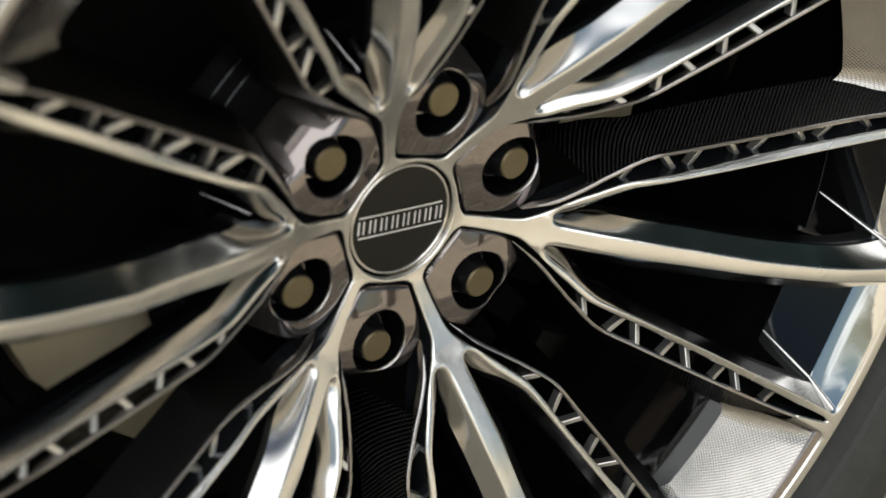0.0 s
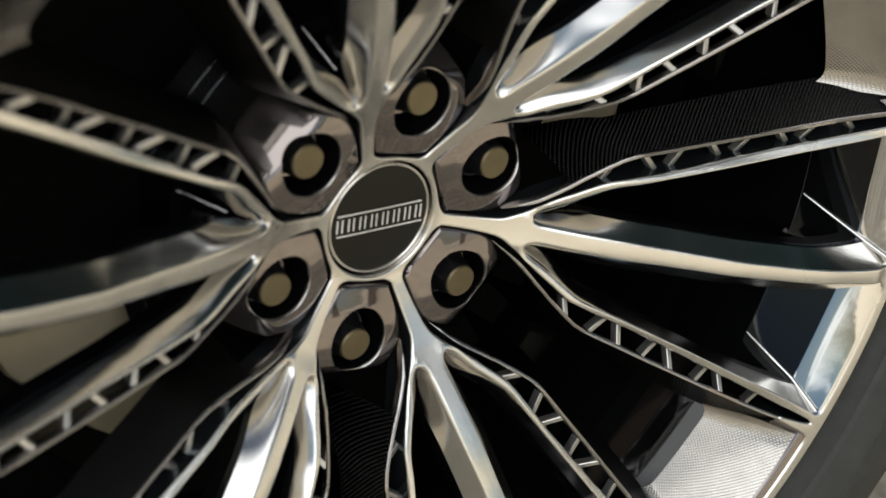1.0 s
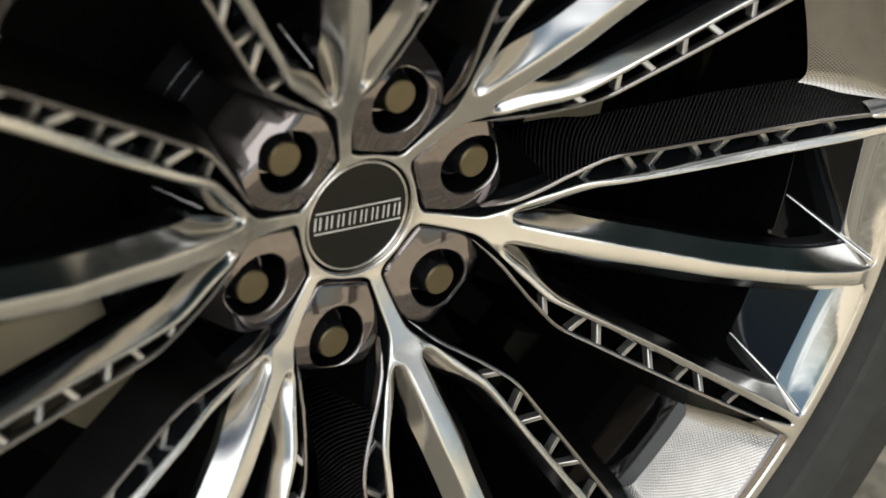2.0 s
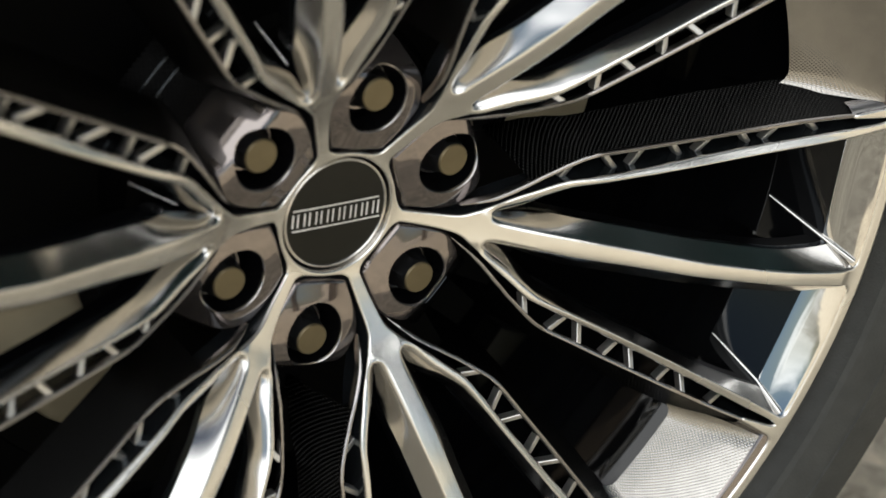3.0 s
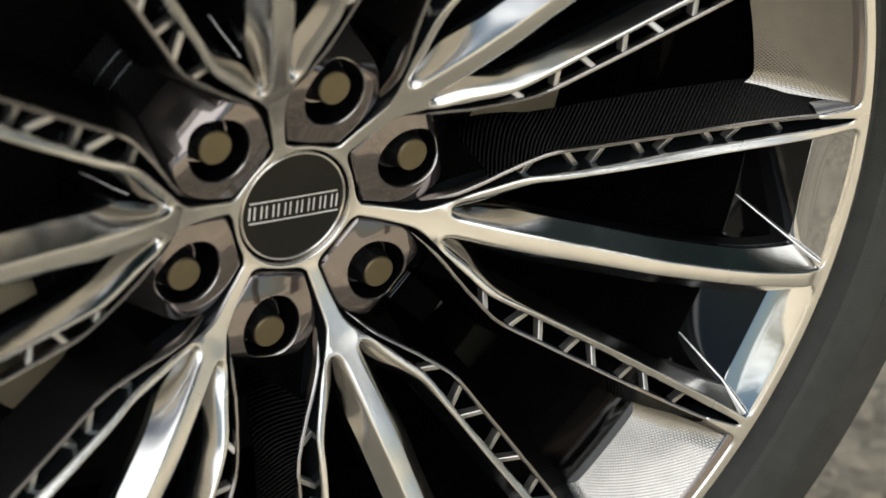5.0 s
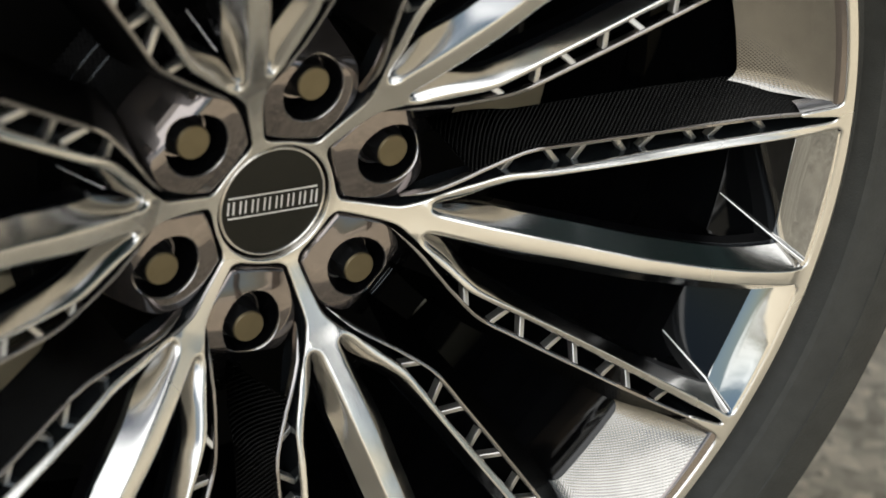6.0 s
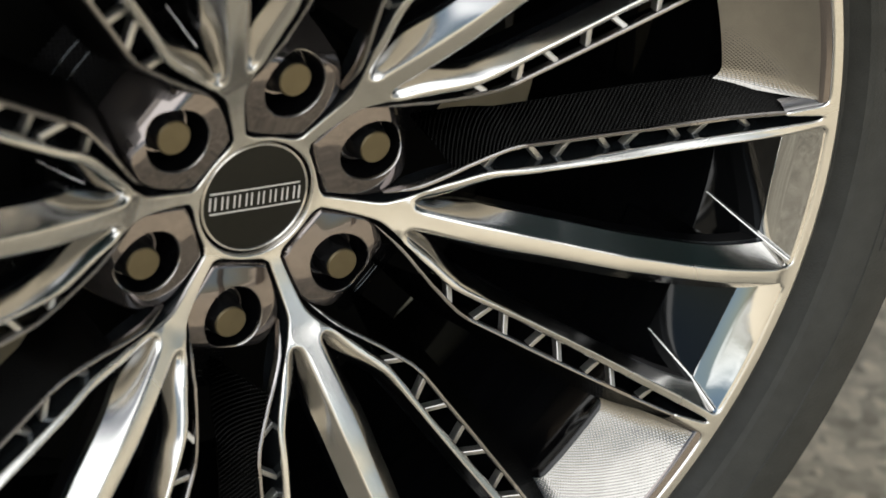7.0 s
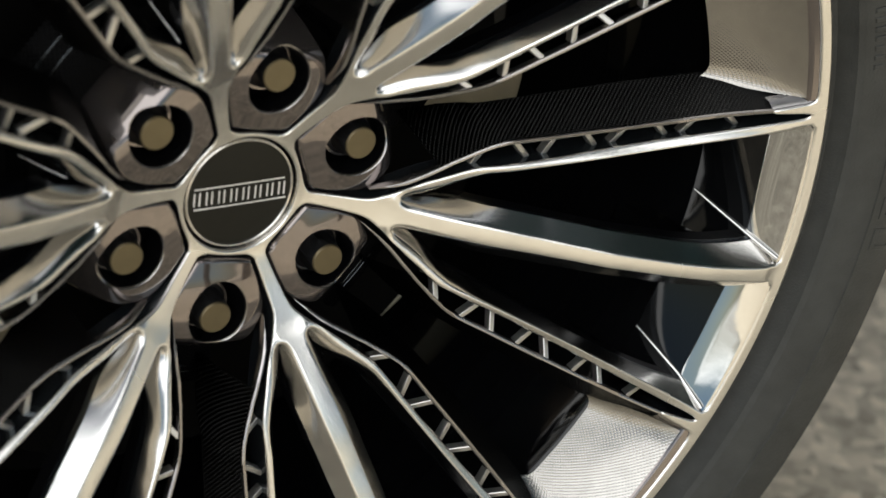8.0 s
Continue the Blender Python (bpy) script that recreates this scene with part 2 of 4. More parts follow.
def glide(x, xs, ys):
    """Smooth curve through points, with no overshoot between them."""
    xs, ys = np.asarray(xs, float), np.asarray(ys, float)
    h, d = np.diff(xs), np.diff(ys) / np.diff(xs)
    m = np.r_[d[0], np.where(d[1:] * d[:-1] > 0, 2 * d[1:] * d[:-1] / np.where(d[1:] + d[:-1] == 0, 1, d[1:] + d[:-1]), 0.0), d[-1]]
    i = np.clip(np.searchsorted(xs, x, side="right") - 1, 0, len(h) - 1)
    t = np.clip((x - xs[i]) / h[i], 0, 1)
    return ((1 + 2 * t) * (1 - t) ** 2 * ys[i] + t * (1 - t) ** 2 * h[i] * m[i] + t * t * (3 - 2 * t) * ys[i + 1] + t * t * (t - 1) * h[i] * m[i + 1])


def ease(t):
    t = np.clip(t, 0, 1)
    return t * t * (3 - 2 * t)


def face_y(x, z):
    """Depth of the machined face, with the arched middle tine and the leaning outer tines."""
    r = np.hypot(x, z)
    a = np.abs((np.degrees(np.arctan2(z, x)) + 30) % 60 - 30)
    lat = r * np.sin(np.radians(a))
    w = ease((0.0108 - lat) / 0.0036)
    k = ease((18.3 - a) / 2.4) * ease((a - 8.5) / 2.0)
    crown = 0.0004 * np.clip(lat / 0.0050, 0, 1) ** 2 * ease((r - 0.085) / 0.03) * ease((0.286 - r) / 0.02)
    return glide(r, FACE_R, FACE_Y) + w * (glide(r, ARCH_R, ARCH_Y) + crown) + k * glide(r, RISE_R, RISE_Y)


def face_normal(x, z):
    """Outward normals of the machined face."""
    e = 0.0006
    gx = (face_y(x + e, z) - face_y(x - e, z)) / (2 * e)
    gz = (face_y(x, z + e) - face_y(x, z - e)) / (2 * e)
    n = np.stack([gx, -np.ones_like(gx), gz], -1)
    return n / np.linalg.norm(n, axis=-1, keepdims=True)


def loft_normals(layers, closed):
    """Smooth outward normals of a loft of rings; the first ring takes the face's own."""
    L = np.array(layers)
    if closed:
        along = np.roll(L, -1, 1) - np.roll(L, 1, 1)
    else:
        along = np.gradient(L, axis=1)
    n = np.cross(along, np.gradient(L, axis=0))
    n *= np.where(n[..., 1:2] > 0, -1.0, 1.0)
    for _ in range(2):
        s = (np.roll(n, 1, 1) + 2 * n + np.roll(n, -1, 1)) / 4
        n = s if closed else np.concatenate([n[:, :1], s[:, 1:-1], n[:, -1:]], 1)
    n /= np.maximum(np.linalg.norm(n, axis=-1, keepdims=True), 1e-12)
    n[0] = face_normal(L[0][:, 0], L[0][:, 2])
    return n

LIP_IN, LIP_OUT = 0.2903, 0.2968
OUTER = [(0.0372, 5.2), (0.0462, 4.4), (0.0612, 4.2), (0.0671, 4.9), (0.0722, 6.7), (0.0796, 9.3), (0.0905, 12.9), (0.0991, 14.7), (0.1062, 16.1),
         (0.1122, 16.9), (0.1183, 17.2), (0.1324, 17.2), (0.1524, 17.35), (0.1923, 17.85), (0.2289, 18.1), (0.2485, 18.2), (0.2632, 18.3),
         (0.2785, 18.35), (0.2862, 18.45), (0.2884, 18.65), (0.2862, 18.85), (0.2778, 19.1), (0.2715, 19.3), (0.2680, 19.45), (0.2665, 19.7), (0.2680, 19.95),
         (0.2778, 20.05), (0.2868, 20.1), (0.2893, 20.25), (0.2901, 20.6)]
INNER = [(0.2880, 17.5), (0.2632, 17.2), (0.2294, 16.95), (0.1923, 16.5), (0.1524, 15.95), (0.1324, 15.6), (0.1188, 15.4), (0.1108, 14.5), (0.1022, 12.9),
         (0.0964, 11.5), (0.0902, 10.2), (0.0849, 9.0), (0.0814, 7.7), (0.0796, 6.6)]
# lean and drop of the flanks that go down from the middle tine and from the outer tines
FLANK_R = [0.078, 0.100, 0.130, 0.160, 0.235, 0.262, 0.288]
FLANK = {0: ([0.0060, 0.0070, 0.0078, 0.0079, 0.0079, 0.0088, 0.0100], [0.0086, 0.0094, 0.0100, 0.0100, 0.0102, 0.0126, 0.0165]),
         2: ([0.0080, 0.0068, 0.0050, 0.0042, 0.0041, 0.0058, 0.0098], [0.0096, 0.0098, 0.0092, 0.0090, 0.0090, 0.0098, 0.0140])}
LIP_FACET = ((0.2892, -0.0750), (0.2887, -0.0744), (0.2868, -0.0719), (0.2821, -0.0657), (0.2773, -0.0594), (0.2768, -0.0580), (0.2590, -0.0280), (0.2586, -0.0268), (0.2545, 0.0200))


def tine_window():
    """Loop of the window between a middle tine and the outer tine, anticlockwise seen from +y turned to (x, z)."""
    inner = [polar(r, a) for r, a in INNER]
    mid = [(0.0790, 0.0076), (0.0800, 0.0062), (0.0825, 0.0054), (0.090, 0.0052), (0.12, 0.0052), (0.15, 0.0048), (0.20, 0.0043), (0.26, 0.0043), (0.2872, 0.0050)]
    a0 = math.degrees(math.asin(0.0075 / LIP_IN))
    arc = [polar(LIP_IN, a) for a in np.linspace(a0, 17.1, 40)]
    body = resample(inner, 0.0022)
    low = resample(mid, 0.0022)
    return np.vstack([low, arc, body]), np.array([0] * len(low) + [1] * len(arc) + [2] * len(body))


def lug_window():
    """Loop of the wide window between two arms, round the axis at 30 degrees."""
    side = resample([polar(r, a) for r, a in OUTER], 0.0022)
    arc = np.array([polar(LIP_IN, a) for a in np.linspace(21.0, 39.0, 40)])
    mirror = np.array([polar(np.hypot(*p), 60 - math.degrees(math.atan2(p[1], p[0]))) for p in side])[::-1]
    inner = resample([polar(0.0372, 54.8), polar(0.0354, 52.5), polar(0.0341, 49.0), polar(0.0331, 40), polar(0.0329, 30), polar(0.0331, 20), polar(0.0341, 11.0),
                      polar(0.0354, 7.5), polar(0.0372, 5.2)], 0.0018)[1:-1]
    return np.vstack([side, arc, mirror, inner])


def loop_normals(loop):
    """Unit normals that point into an anticlockwise loop."""
    d = np.roll(loop, -1, 0) - np.roll(loop, 1, 0)
    n = np.stack([-d[:, 1], d[:, 0]], 1)
    return n / np.maximum(np.linalg.norm(n, axis=1), 1e-9)[:, None]


def inside(poly, pts):
    x, y = pts[:, 0], pts[:, 1]
    hit = np.zeros(len(pts), bool)
    a, b = poly, np.roll(poly, -1, 0)
    for (x0, y0), (x1, y1) in zip(a, b):
        if y0 == y1:
            continue
        hit ^= ((y0 > y) != (y1 > y)) & (x < (x1 - x0) * (y - y0) / (y1 - y0) + x0)
    return hit


def signed_area(p):
    q = np.roll(p, -1, 0)
    return 0.5 * np.sum(p[:, 0] * q[:, 1] - q[:, 0] * p[:, 1])


def ccw(p):
    return p if signed_area(p) > 0 else p[::-1]


def groove_depth(loop, tags):
    """For each point of a tine window's tine edges: how far its flank reaches in and how deep its foot lies.
    Where the two flanks meet before they end, they share a crease half-way between the edges."""
    n = loop_normals(loop)
    live = tags != 1
    y = face_y(loop[:, 0], loop[:, 1])
    r = np.hypot(loop[:, 0], loop[:, 1])
    n[(tags == 0) & (r > 0.280)] = (0.0, 1.0)
    d = loop[None, :, :] - loop[:, None, :]
    along = (d * n[:, None, :]).sum(2)
    size = (d ** 2).sum(2)
    reach = np.where((along > 1e-5) & live[None, :], size / np.maximum(2 * along, 1e-9), 1.0)
    mate, room = reach.argmin(1), np.minimum(reach.min(1), 0.03)
    for _ in range(3):
        room = np.minimum(room, (np.roll(room, 1) + room * 2 + np.roll(room, -1)) / 4)
    lean = np.where(tags == 0, np.interp(r, FLANK_R, FLANK[0][0]), np.interp(r, FLANK_R, FLANK[2][0]))
    drop = np.where(tags == 0, np.interp(r, FLANK_R, FLANK[0][1]), np.interp(r, FLANK_R, FLANK[2][1]))
    share = np.where(tags == 0, 0.70, 1.28)
    go = np.minimum(lean, share * room)
    deep = drop * go / lean
    foot = y + deep
    w = np.clip((1.25 - share * room / lean) / 0.25, 0, 1) * ((tags == 0) & (tags[mate] == 2))
    foot = foot + w * (y[mate] + deep[mate] - foot)
    for _ in range(14):
        go = (np.roll(go, 1) + 2 * go + np.roll(go, -1)) / 4
        foot = (np.roll(foot, 1) + 2 * foot + np.roll(foot, -1)) / 4
    return n, go, foot


def build_face(parent):
    """The machined face with its lip, arms and tines, edges rounded, walls going down."""
    from mathutils.geometry import delaunay_2d_cdt
    R = 0.0012
    tw, tags = tine_window()
    lw = ccw(lug_window())
    if signed_area(tw) < 0:
        tw, tags = tw[::-1], tags[::-1]
    tw_m, tags_m = np.stack([tw[:, 0], -tw[:, 1]], 1)[::-1], tags[::-1]
    holes = []
    for k in range(6):
        holes.append(("tine", turn2(tw, 60 * k), (60 * k, 1, tags)))
        holes.append(("tine", turn2(tw_m, 60 * k), (60 * k, -1, tags_m)))
        holes.append(("lug", turn2(lw, 60 * k), 60 * k + 30))
    cir = np.array([polar(0.0303, a) for a in np.linspace(0, 360, 120, endpoint=False)])
    holes.append(("bore", cir, 0))
    rim = np.array([polar(LIP_OUT - R, a) for a in np.linspace(0, 360, 360, endpoint=False)])
    # width of the rounded edge: soft along the middle tine and round the fork, narrower on the outer tines
    def soft(h, tg):
        r = np.hypot(h[:, 0], h[:, 1])
        w = np.where(tg == 0, np.interp(r, [0.090, 0.120], [0.0024, 0.0014]), np.where(tg == 2, np.interp(r, [0.080, 0.098, 0.125], [0.0030, 0.0024, 0.0019]), 0.0014))
        for _ in range(10):
            w = (np.roll(w, 1) + 2 * w + np.roll(w, -1)) / 4
        return w[:, None]

    # the flat of the face: loops set back by the rounding, plus points within
    flat_loops = [rim] + [h - loop_normals(h) * (soft(h, x[2]) if kind == "tine" else R) for kind, h, x in holes]
    pts, edges = [], []
    for lp in flat_loops:
        s = len(pts)
        pts += [tuple(p) for p in lp]
        edges += [(s + i, s + (i + 1) % len(lp)) for i in range(len(lp))]
    fill = [polar(r, a + off) for j, r in enumerate(np.arange(0.031, 0.296, 0.0024)) for off in ((j % 2) * 0.5,)
            for a in np.arange(0, 360, math.degrees(0.0024 / r))]
    fill = np.array(fill)
    ok = np.ones(len(fill), bool)
    for h in flat_loops[1:]:
        lo, hi = h.min(0) - 0.001, h.max(0) + 0.001
        near = np.where(((fill > lo) & (fill < hi)).all(1))[0]
        if len(near):
            ok[near[inside(h, fill[near])]] = False
    fill = fill[ok]
    allp = np.array(pts)
    keep = [p for p in fill if ((allp - p) ** 2).sum(1).min() > 0.0008 ** 2]
    pts += [tuple(p) for p in keep]
    v2, _, tris, *_ = delaunay_2d_cdt([Vector(p) for p in pts], edges, [], 0, 1e-7)
    v2 = np.array([tuple(v) for v in v2])
    tris = np.array([t for t in tris])
    cen = v2[tris].mean(1)
    good = np.hypot(cen[:, 0], cen[:, 1]) < LIP_OUT
    for h in flat_loops[1:]:
        lo, hi = h.min(0), h.max(0)
        near = np.where(((cen > lo) & (cen < hi)).all(1))[0]
        if len(near):
            good[near[inside(h, cen[near])]] = False
    tris = tris[good]
    verts = [(x, float(face_y(x, z)), z) for x, z in v2]
    faces, mats = [], []
    for t in tris:
        a, b, c = v2[t]
        up = (b[0] - a[0]) * (c[1] - a[1]) - (b[1] - a[1]) * (c[0] - a[0])
        faces.append(tuple(int(i) for i in (t if up > 0 else t[::-1])))
        mats.append(0)

    def rings(layers, mat_of, closed=True):
        n = len(layers[0])
        s = len(verts)
        for lay in layers:
            verts.extend(tuple(p) for p in lay)
        for q in range(len(layers) - 1):
            for i in range(n if closed else n - 1):
                j = (i + 1) % n
                faces.append((s + q * n + i, s + q * n + j, s + (q + 1) * n + j, s + (q + 1) * n + i))
                mats.append(mat_of(q))

    known = {}

    def keep_normals(layers, normals):
        for lay, ns in zip(layers, normals):
            for p, q in zip(lay, ns):
                known[tuple(np.round(p, 5))] = q

    keep_normals([np.array(verts)], [face_normal(v2[:, 0], v2[:, 1])])
    for kind, h, deg in holes:
        n = loop_normals(h)
        r = np.hypot(h[:, 0], h[:, 1])
        fy = face_y(h[:, 0], h[:, 1])
        lay = []
        edge = ((-R, 0.0, 0.0), (-0.45 * R, 0.15 * R, 0.5), (-0.12 * R, 0.5 * R, 0.9), (0, R, 1.0))
        if kind == "tine":
            T = soft(h, deg[2])
            edge = ((-T, 0.0, 0.0), (-0.66 * T, 0.045 * T, 0.34), (-0.36 * T, 0.16 * T, 0.64), (-0.14 * T, 0.32 * T, 0.86), (0, 0.48 * T, 1.0))
        for off, dy, w in edge:
            p = h + n * off
            lay.append(np.stack([p[:, 0], face_y(p[:, 0], p[:, 1]) * (1 - w) + fy * w + np.ravel(dy), p[:, 1]], 1))
        keep_normals(lay, loft_normals(lay, True))
        if kind == "tine":
            base, sgn, tg = deg
            loc = turn2(h, -base) * np.array((1, sgn))
            rings(lay, lambda q: 0)
            m = len(h)
            n_in, go, foot = groove_depth(loc if sgn > 0 else loc[::-1], tg if sgn > 0 else tg[::-1])
            if sgn < 0:
                n_in, go, foot = n_in[::-1], go[::-1], foot[::-1]
            top = lay[-1][:, 1]
            # flanks of the tines, from lip to lip round the fork
            first = [i for i in range(m) if tg[i] != 1 and tg[i - 1] == 1][0]
            run = [(first + i) % m for i in range(m) if tg[(first + i) % m] != 1]
            side = [lay[-1][run]]
            bend = np.interp(r[run], [0.085, 0.105, 0.135, 0.288], [1.6, 1.3, 1.0, 1.0])      # flanks round over, most near the fork
            for f in (0.06, 0.2, 0.4, 0.6, 0.8, 1.0):
                q = loc[run] + n_in[run] * (go[run] * f)[:, None]
                y1 = top[run] + (foot[run] - top[run]) * f ** bend
                q = turn2(q * np.array((1, sgn)), base)
                side.append(np.stack([q[:, 0], y1, q[:, 1]], 1))
            whole = [l[run] for l in lay[:-1]] + side
            keep_normals(whole[len(lay) - 1:], loft_normals(whole, False)[len(lay) - 1:])
            q = loc[run] + n_in[run] * (go[run] * 0.97)[:, None]
            q = turn2(q * np.array((1, sgn)), base)
            side.append(np.stack([q[:, 0], foot[run] + 0.0006, q[:, 1]], 1))
            side.append(np.stack([q[:, 0], foot[run] + 0.0050, q[:, 1]], 1))
            side.append(np.stack([q[:, 0], foot[run] + 0.014, q[:, 1]], 1))
            # the dark step at the flank's foot is a painted reflection, black below
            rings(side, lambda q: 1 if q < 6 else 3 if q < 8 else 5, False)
            # facet inside the lip
            run = [i for i in range(m) if tg[i] == 1]
            while run[0] - 1 in run or run[0] == 0 and m - 1 in run:
                run = run[-1:] + run[:-1]
            run = [(run[0] - 1) % m] + run + [(run[-1] + 1) % m]
            ang = np.degrees(np.arctan2(h[run, 1], h[run, 0]))
            side = [lay[-1][run]]
            # its lower edge runs straight from tine to tine
            sag = 0.0075 * np.maximum(0, 1 - ((ang - ang.mean()) / 7.4) ** 2)
            for (lr, ly), part_of in zip(LIP_FACET, (0, 0.04, 0.2, 0.6, 1, 1, 0, 0, 0)):
                side.append(np.array([(*polar(lr * (1 - part_of * d), a)[:1], ly, polar(lr * (1 - part_of * d), a)[1]) for a, d in zip(ang, sag)]))
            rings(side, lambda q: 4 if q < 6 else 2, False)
        elif kind == "lug":
            p1 = h + n * 0.0010
            lay.append(np.stack([p1[:, 0], fy + 0.018, p1[:, 1]], 1))
            rings(lay, lambda q: 0 if q < 3 else 3)
        else:
            lay.append(np.stack([h[:, 0], fy + 0.010, h[:, 1]], 1))
            rings(lay, lambda q: 0 if q < 3 else 1)
    # outer edge of the lip
    rr = [(LIP_OUT - R, 0.0), (LIP_OUT - 0.4 * R, 0.15 * R), (LIP_OUT - 0.1 * R, 0.5 * R), (LIP_OUT, R), (LIP_OUT, 0.012)]
    y0 = float(face_y(LIP_OUT, 0.0))
    lay = [np.array([(*(polar(r, a)[:1]), y0 + dy, polar(r, a)[1]) for a in np.linspace(0, 360, 360, endpoint=False)]) for r, dy in rr]
    rings([l[::-1] for l in lay], lambda q: 0)
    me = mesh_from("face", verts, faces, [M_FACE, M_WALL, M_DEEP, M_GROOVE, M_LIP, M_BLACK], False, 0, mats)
    bm = bmesh.new()
    bm.from_mesh(me)
    bmesh.ops.remove_doubles(bm, verts=bm.verts[:], dist=3e-6)
    for e in bm.edges:
        if len(e.link_faces) == 2:
            a, b = e.link_faces
            e.smooth = e.calc_face_angle(0.0) < radians(40) and (a.material_index in (2, 3, 5)) == (b.material_index in (2, 3, 5))
    for f in bm.faces:
        f.smooth = True
    bm.to_mesh(me)
    bm.free()
    none = (0.0, 0.0, 0.0)
    split = []
    for f in me.polygons:
        for i in f.vertices:
            q = known.get(tuple(np.round(me.vertices[i].co, 5)), none) if f.material_index < 2 else none
            split.append(tuple(float(c) for c in q))
    me.normals_split_custom_set(split)
    return part("machined_face", me, parent, "machined bright alloy face with six three-tined arms")


def pocket_axis(p, k=0):
    """From (u, v) along the pocket's axis at 30 degrees to (x, z)."""
    return turn2(np.asarray(p, float), 30 + 60 * k)


PLATE_CURVE = resample([(0.033, 0.0050), (0.039, 0.0030), (0.045, 0.0010), (0.050, -0.0004), (0.055, -0.0015), (0.060, -0.0022), (0.066, -0.0027), (0.072, -0.0026),
                        (0.0765, -0.0010), (0.0795, 0.0020), (0.0825, 0.0060), (0.0860, 0.0114), (0.0890, 0.0163), (0.0920, 0.0213), (0.0960, 0.0280)], 0.0008)


def plate_mesh():
    """Gunmetal plate of a lug pocket, with the round well of its nut."""
    out = [(0.0342, -0.0135), (0.0337, 0.0), (0.0342, 0.0135), (0.0353, 0.0155), (0.0457, 0.0214), (0.0556, 0.0256), (0.0614, 0.0264), (0.0675, 0.0250),
           (0.0740, 0.0226), (0.0784, 0.0202), (0.0822, 0.0177), (0.0860, 0.0152), (0.0894, 0.0127), (0.0914, 0.0110), (0.0920, 0.0095), (0.0922, 0.0)]
    loop = np.vstack([resample(out, 0.0012), resample([(u, -v) for u, v in out[:0:-1]] + [(0.0353, -0.0155), (0.0342, -0.0135)], 0.0012)[1:-1]])
    th = np.arctan2(loop[:, 1], loop[:, 0] - 0.0615)
    order = np.argsort(th)
    loop, th = loop[order], th[order]
    n = len(loop)
    hole = np.stack([0.0618 + 0.0165 * np.cos(th), 0.0153 * np.sin(th)], 1)

    def lay(p, dy):
        q = pocket_axis(p)
        return [(x, float(py) + dy, z) for (x, z), py in zip(q, top(p))]

    def top(p):
        u, v = p[:, 0], p[:, 1]
        return np.interp(u, PLATE_CURVE[:, 0], PLATE_CURVE[:, 1]) + 4.0 * v * v
    verts, faces = [], []
    cen = np.array((0.0615, 0.0))
    shr = lambda p, k: cen + (p - cen) * (1 - k)
    steps = [(loop, 0.012), (loop, 0.0026), (shr(loop, 0.010), 0.0013), (shr(loop, 0.026), 0.0005), (shr(loop, 0.044), 0.0001), (shr(loop, 0.060), 0.0)]
    for f in np.linspace(0.07, 0.93, 13):
        steps.append((shr(loop, 0.06) * (1 - f) + hole * f, 0.0))
    steps += [(hole + (hole - cen) * 0.085, 0.0), (hole + (hole - cen) * 0.05, 0.0002), (hole + (hole - cen) * 0.02, 0.0008), (hole, 0.0020), (hole - (hole - cen) * 0.04, 0.007), (hole - (hole - cen) * 0.10, 0.017)]
    for p, dy in steps:
        verts += lay(p, dy)
    mi = []
    for q in range(len(steps) - 1):
        for i in range(n):
            j = (i + 1) % n
            faces.append((q * n + j, q * n + i, (q + 1) * n + i, (q + 1) * n + j))
            mi.append(1 if q >= len(steps) - 3 else 2 if q >= len(steps) - 6 else 0)
    return mesh_from("pocket_plate", verts, faces, [M_PLATE, M_BLACK, M_RAIL], True, 40, mi)


def nut_meshes():
    cap, skirt = [], []
    v, f = lathe([(0.0001, 0.0), (0.0078, 0.0), (0.0083, 0.0005), (0.0085, 0.0012)], 40)
    cap = mesh_from("nut_cap", v, f, M_NUT, True, 40)
    prof = [(0.0084, 0.0011), (0.0087, 0.004), (0.0092, 0.006), (0.0092, 0.016), (0.0126, 0.0165), (0.0132, 0.0185), (0.0126, 0.022)]
    v, f = lathe(prof, 6 * 8)
    # six flats round the body
    v2 = []
    for x, y, z in v:
        r, a = math.hypot(x, z), math.degrees(math.atan2(z, x))
        if 0.009 < r < 0.0095:
            b = (a + 30) % 60 - 30
            r = min(r * 1.12, 0.0088 / math.cos(radians(b)))
        v2.append((r * math.cos(radians(a)), y, r * math.sin(radians(a))))
    skirt = mesh_from("nut_body", v2, f, M_NUTSIDE, True, 25)
    washer = mesh_from("nut_seat", *lathe([(0.0120, 0.0150), (0.0132, 0.0148), (0.0138, 0.0156), (0.0138, 0.018)], 48), M_PLATE, True, 40)
    return cap, skirt, washer


RAIL = [(0.0656, 7.0, 0.006), (0.0720, 9.3, 0.003), (0.0800, 12.0, 0.0), (0.0920, 16.0, -0.002), (0.1025, 18.6, -0.002), (0.1140, 20.6, -0.002), (0.1230, 21.7, -0.002),
        (0.1300, 21.95, -0.002), (0.1500, 21.45, -0.002), (0.1880, 20.85, -0.0015), (0.2150, 20.5, -0.0010), (0.2400, 20.2, 0.0), (0.2560, 19.95, 0.0), (0.2671, 19.75, 0.0), (0.2810, 19.7, 0.0015)]


def rail_at(r):
    rr = [p[0] for p in RAIL]
    return np.interp(r, rr, [p[1] for p in RAIL]), np.interp(r, rr, [p[2] for p in RAIL])


def rail_point(r, side, lat=0.0, dy=0.0):
    a, rec = rail_at(r)
    p = polar(r, a)
    t = polar(1, a + 90)
    p = p + t * lat
    x, z = p
    y = 0.0114 - 0.30 * r + rec + dy
    return (x, y, z * side)


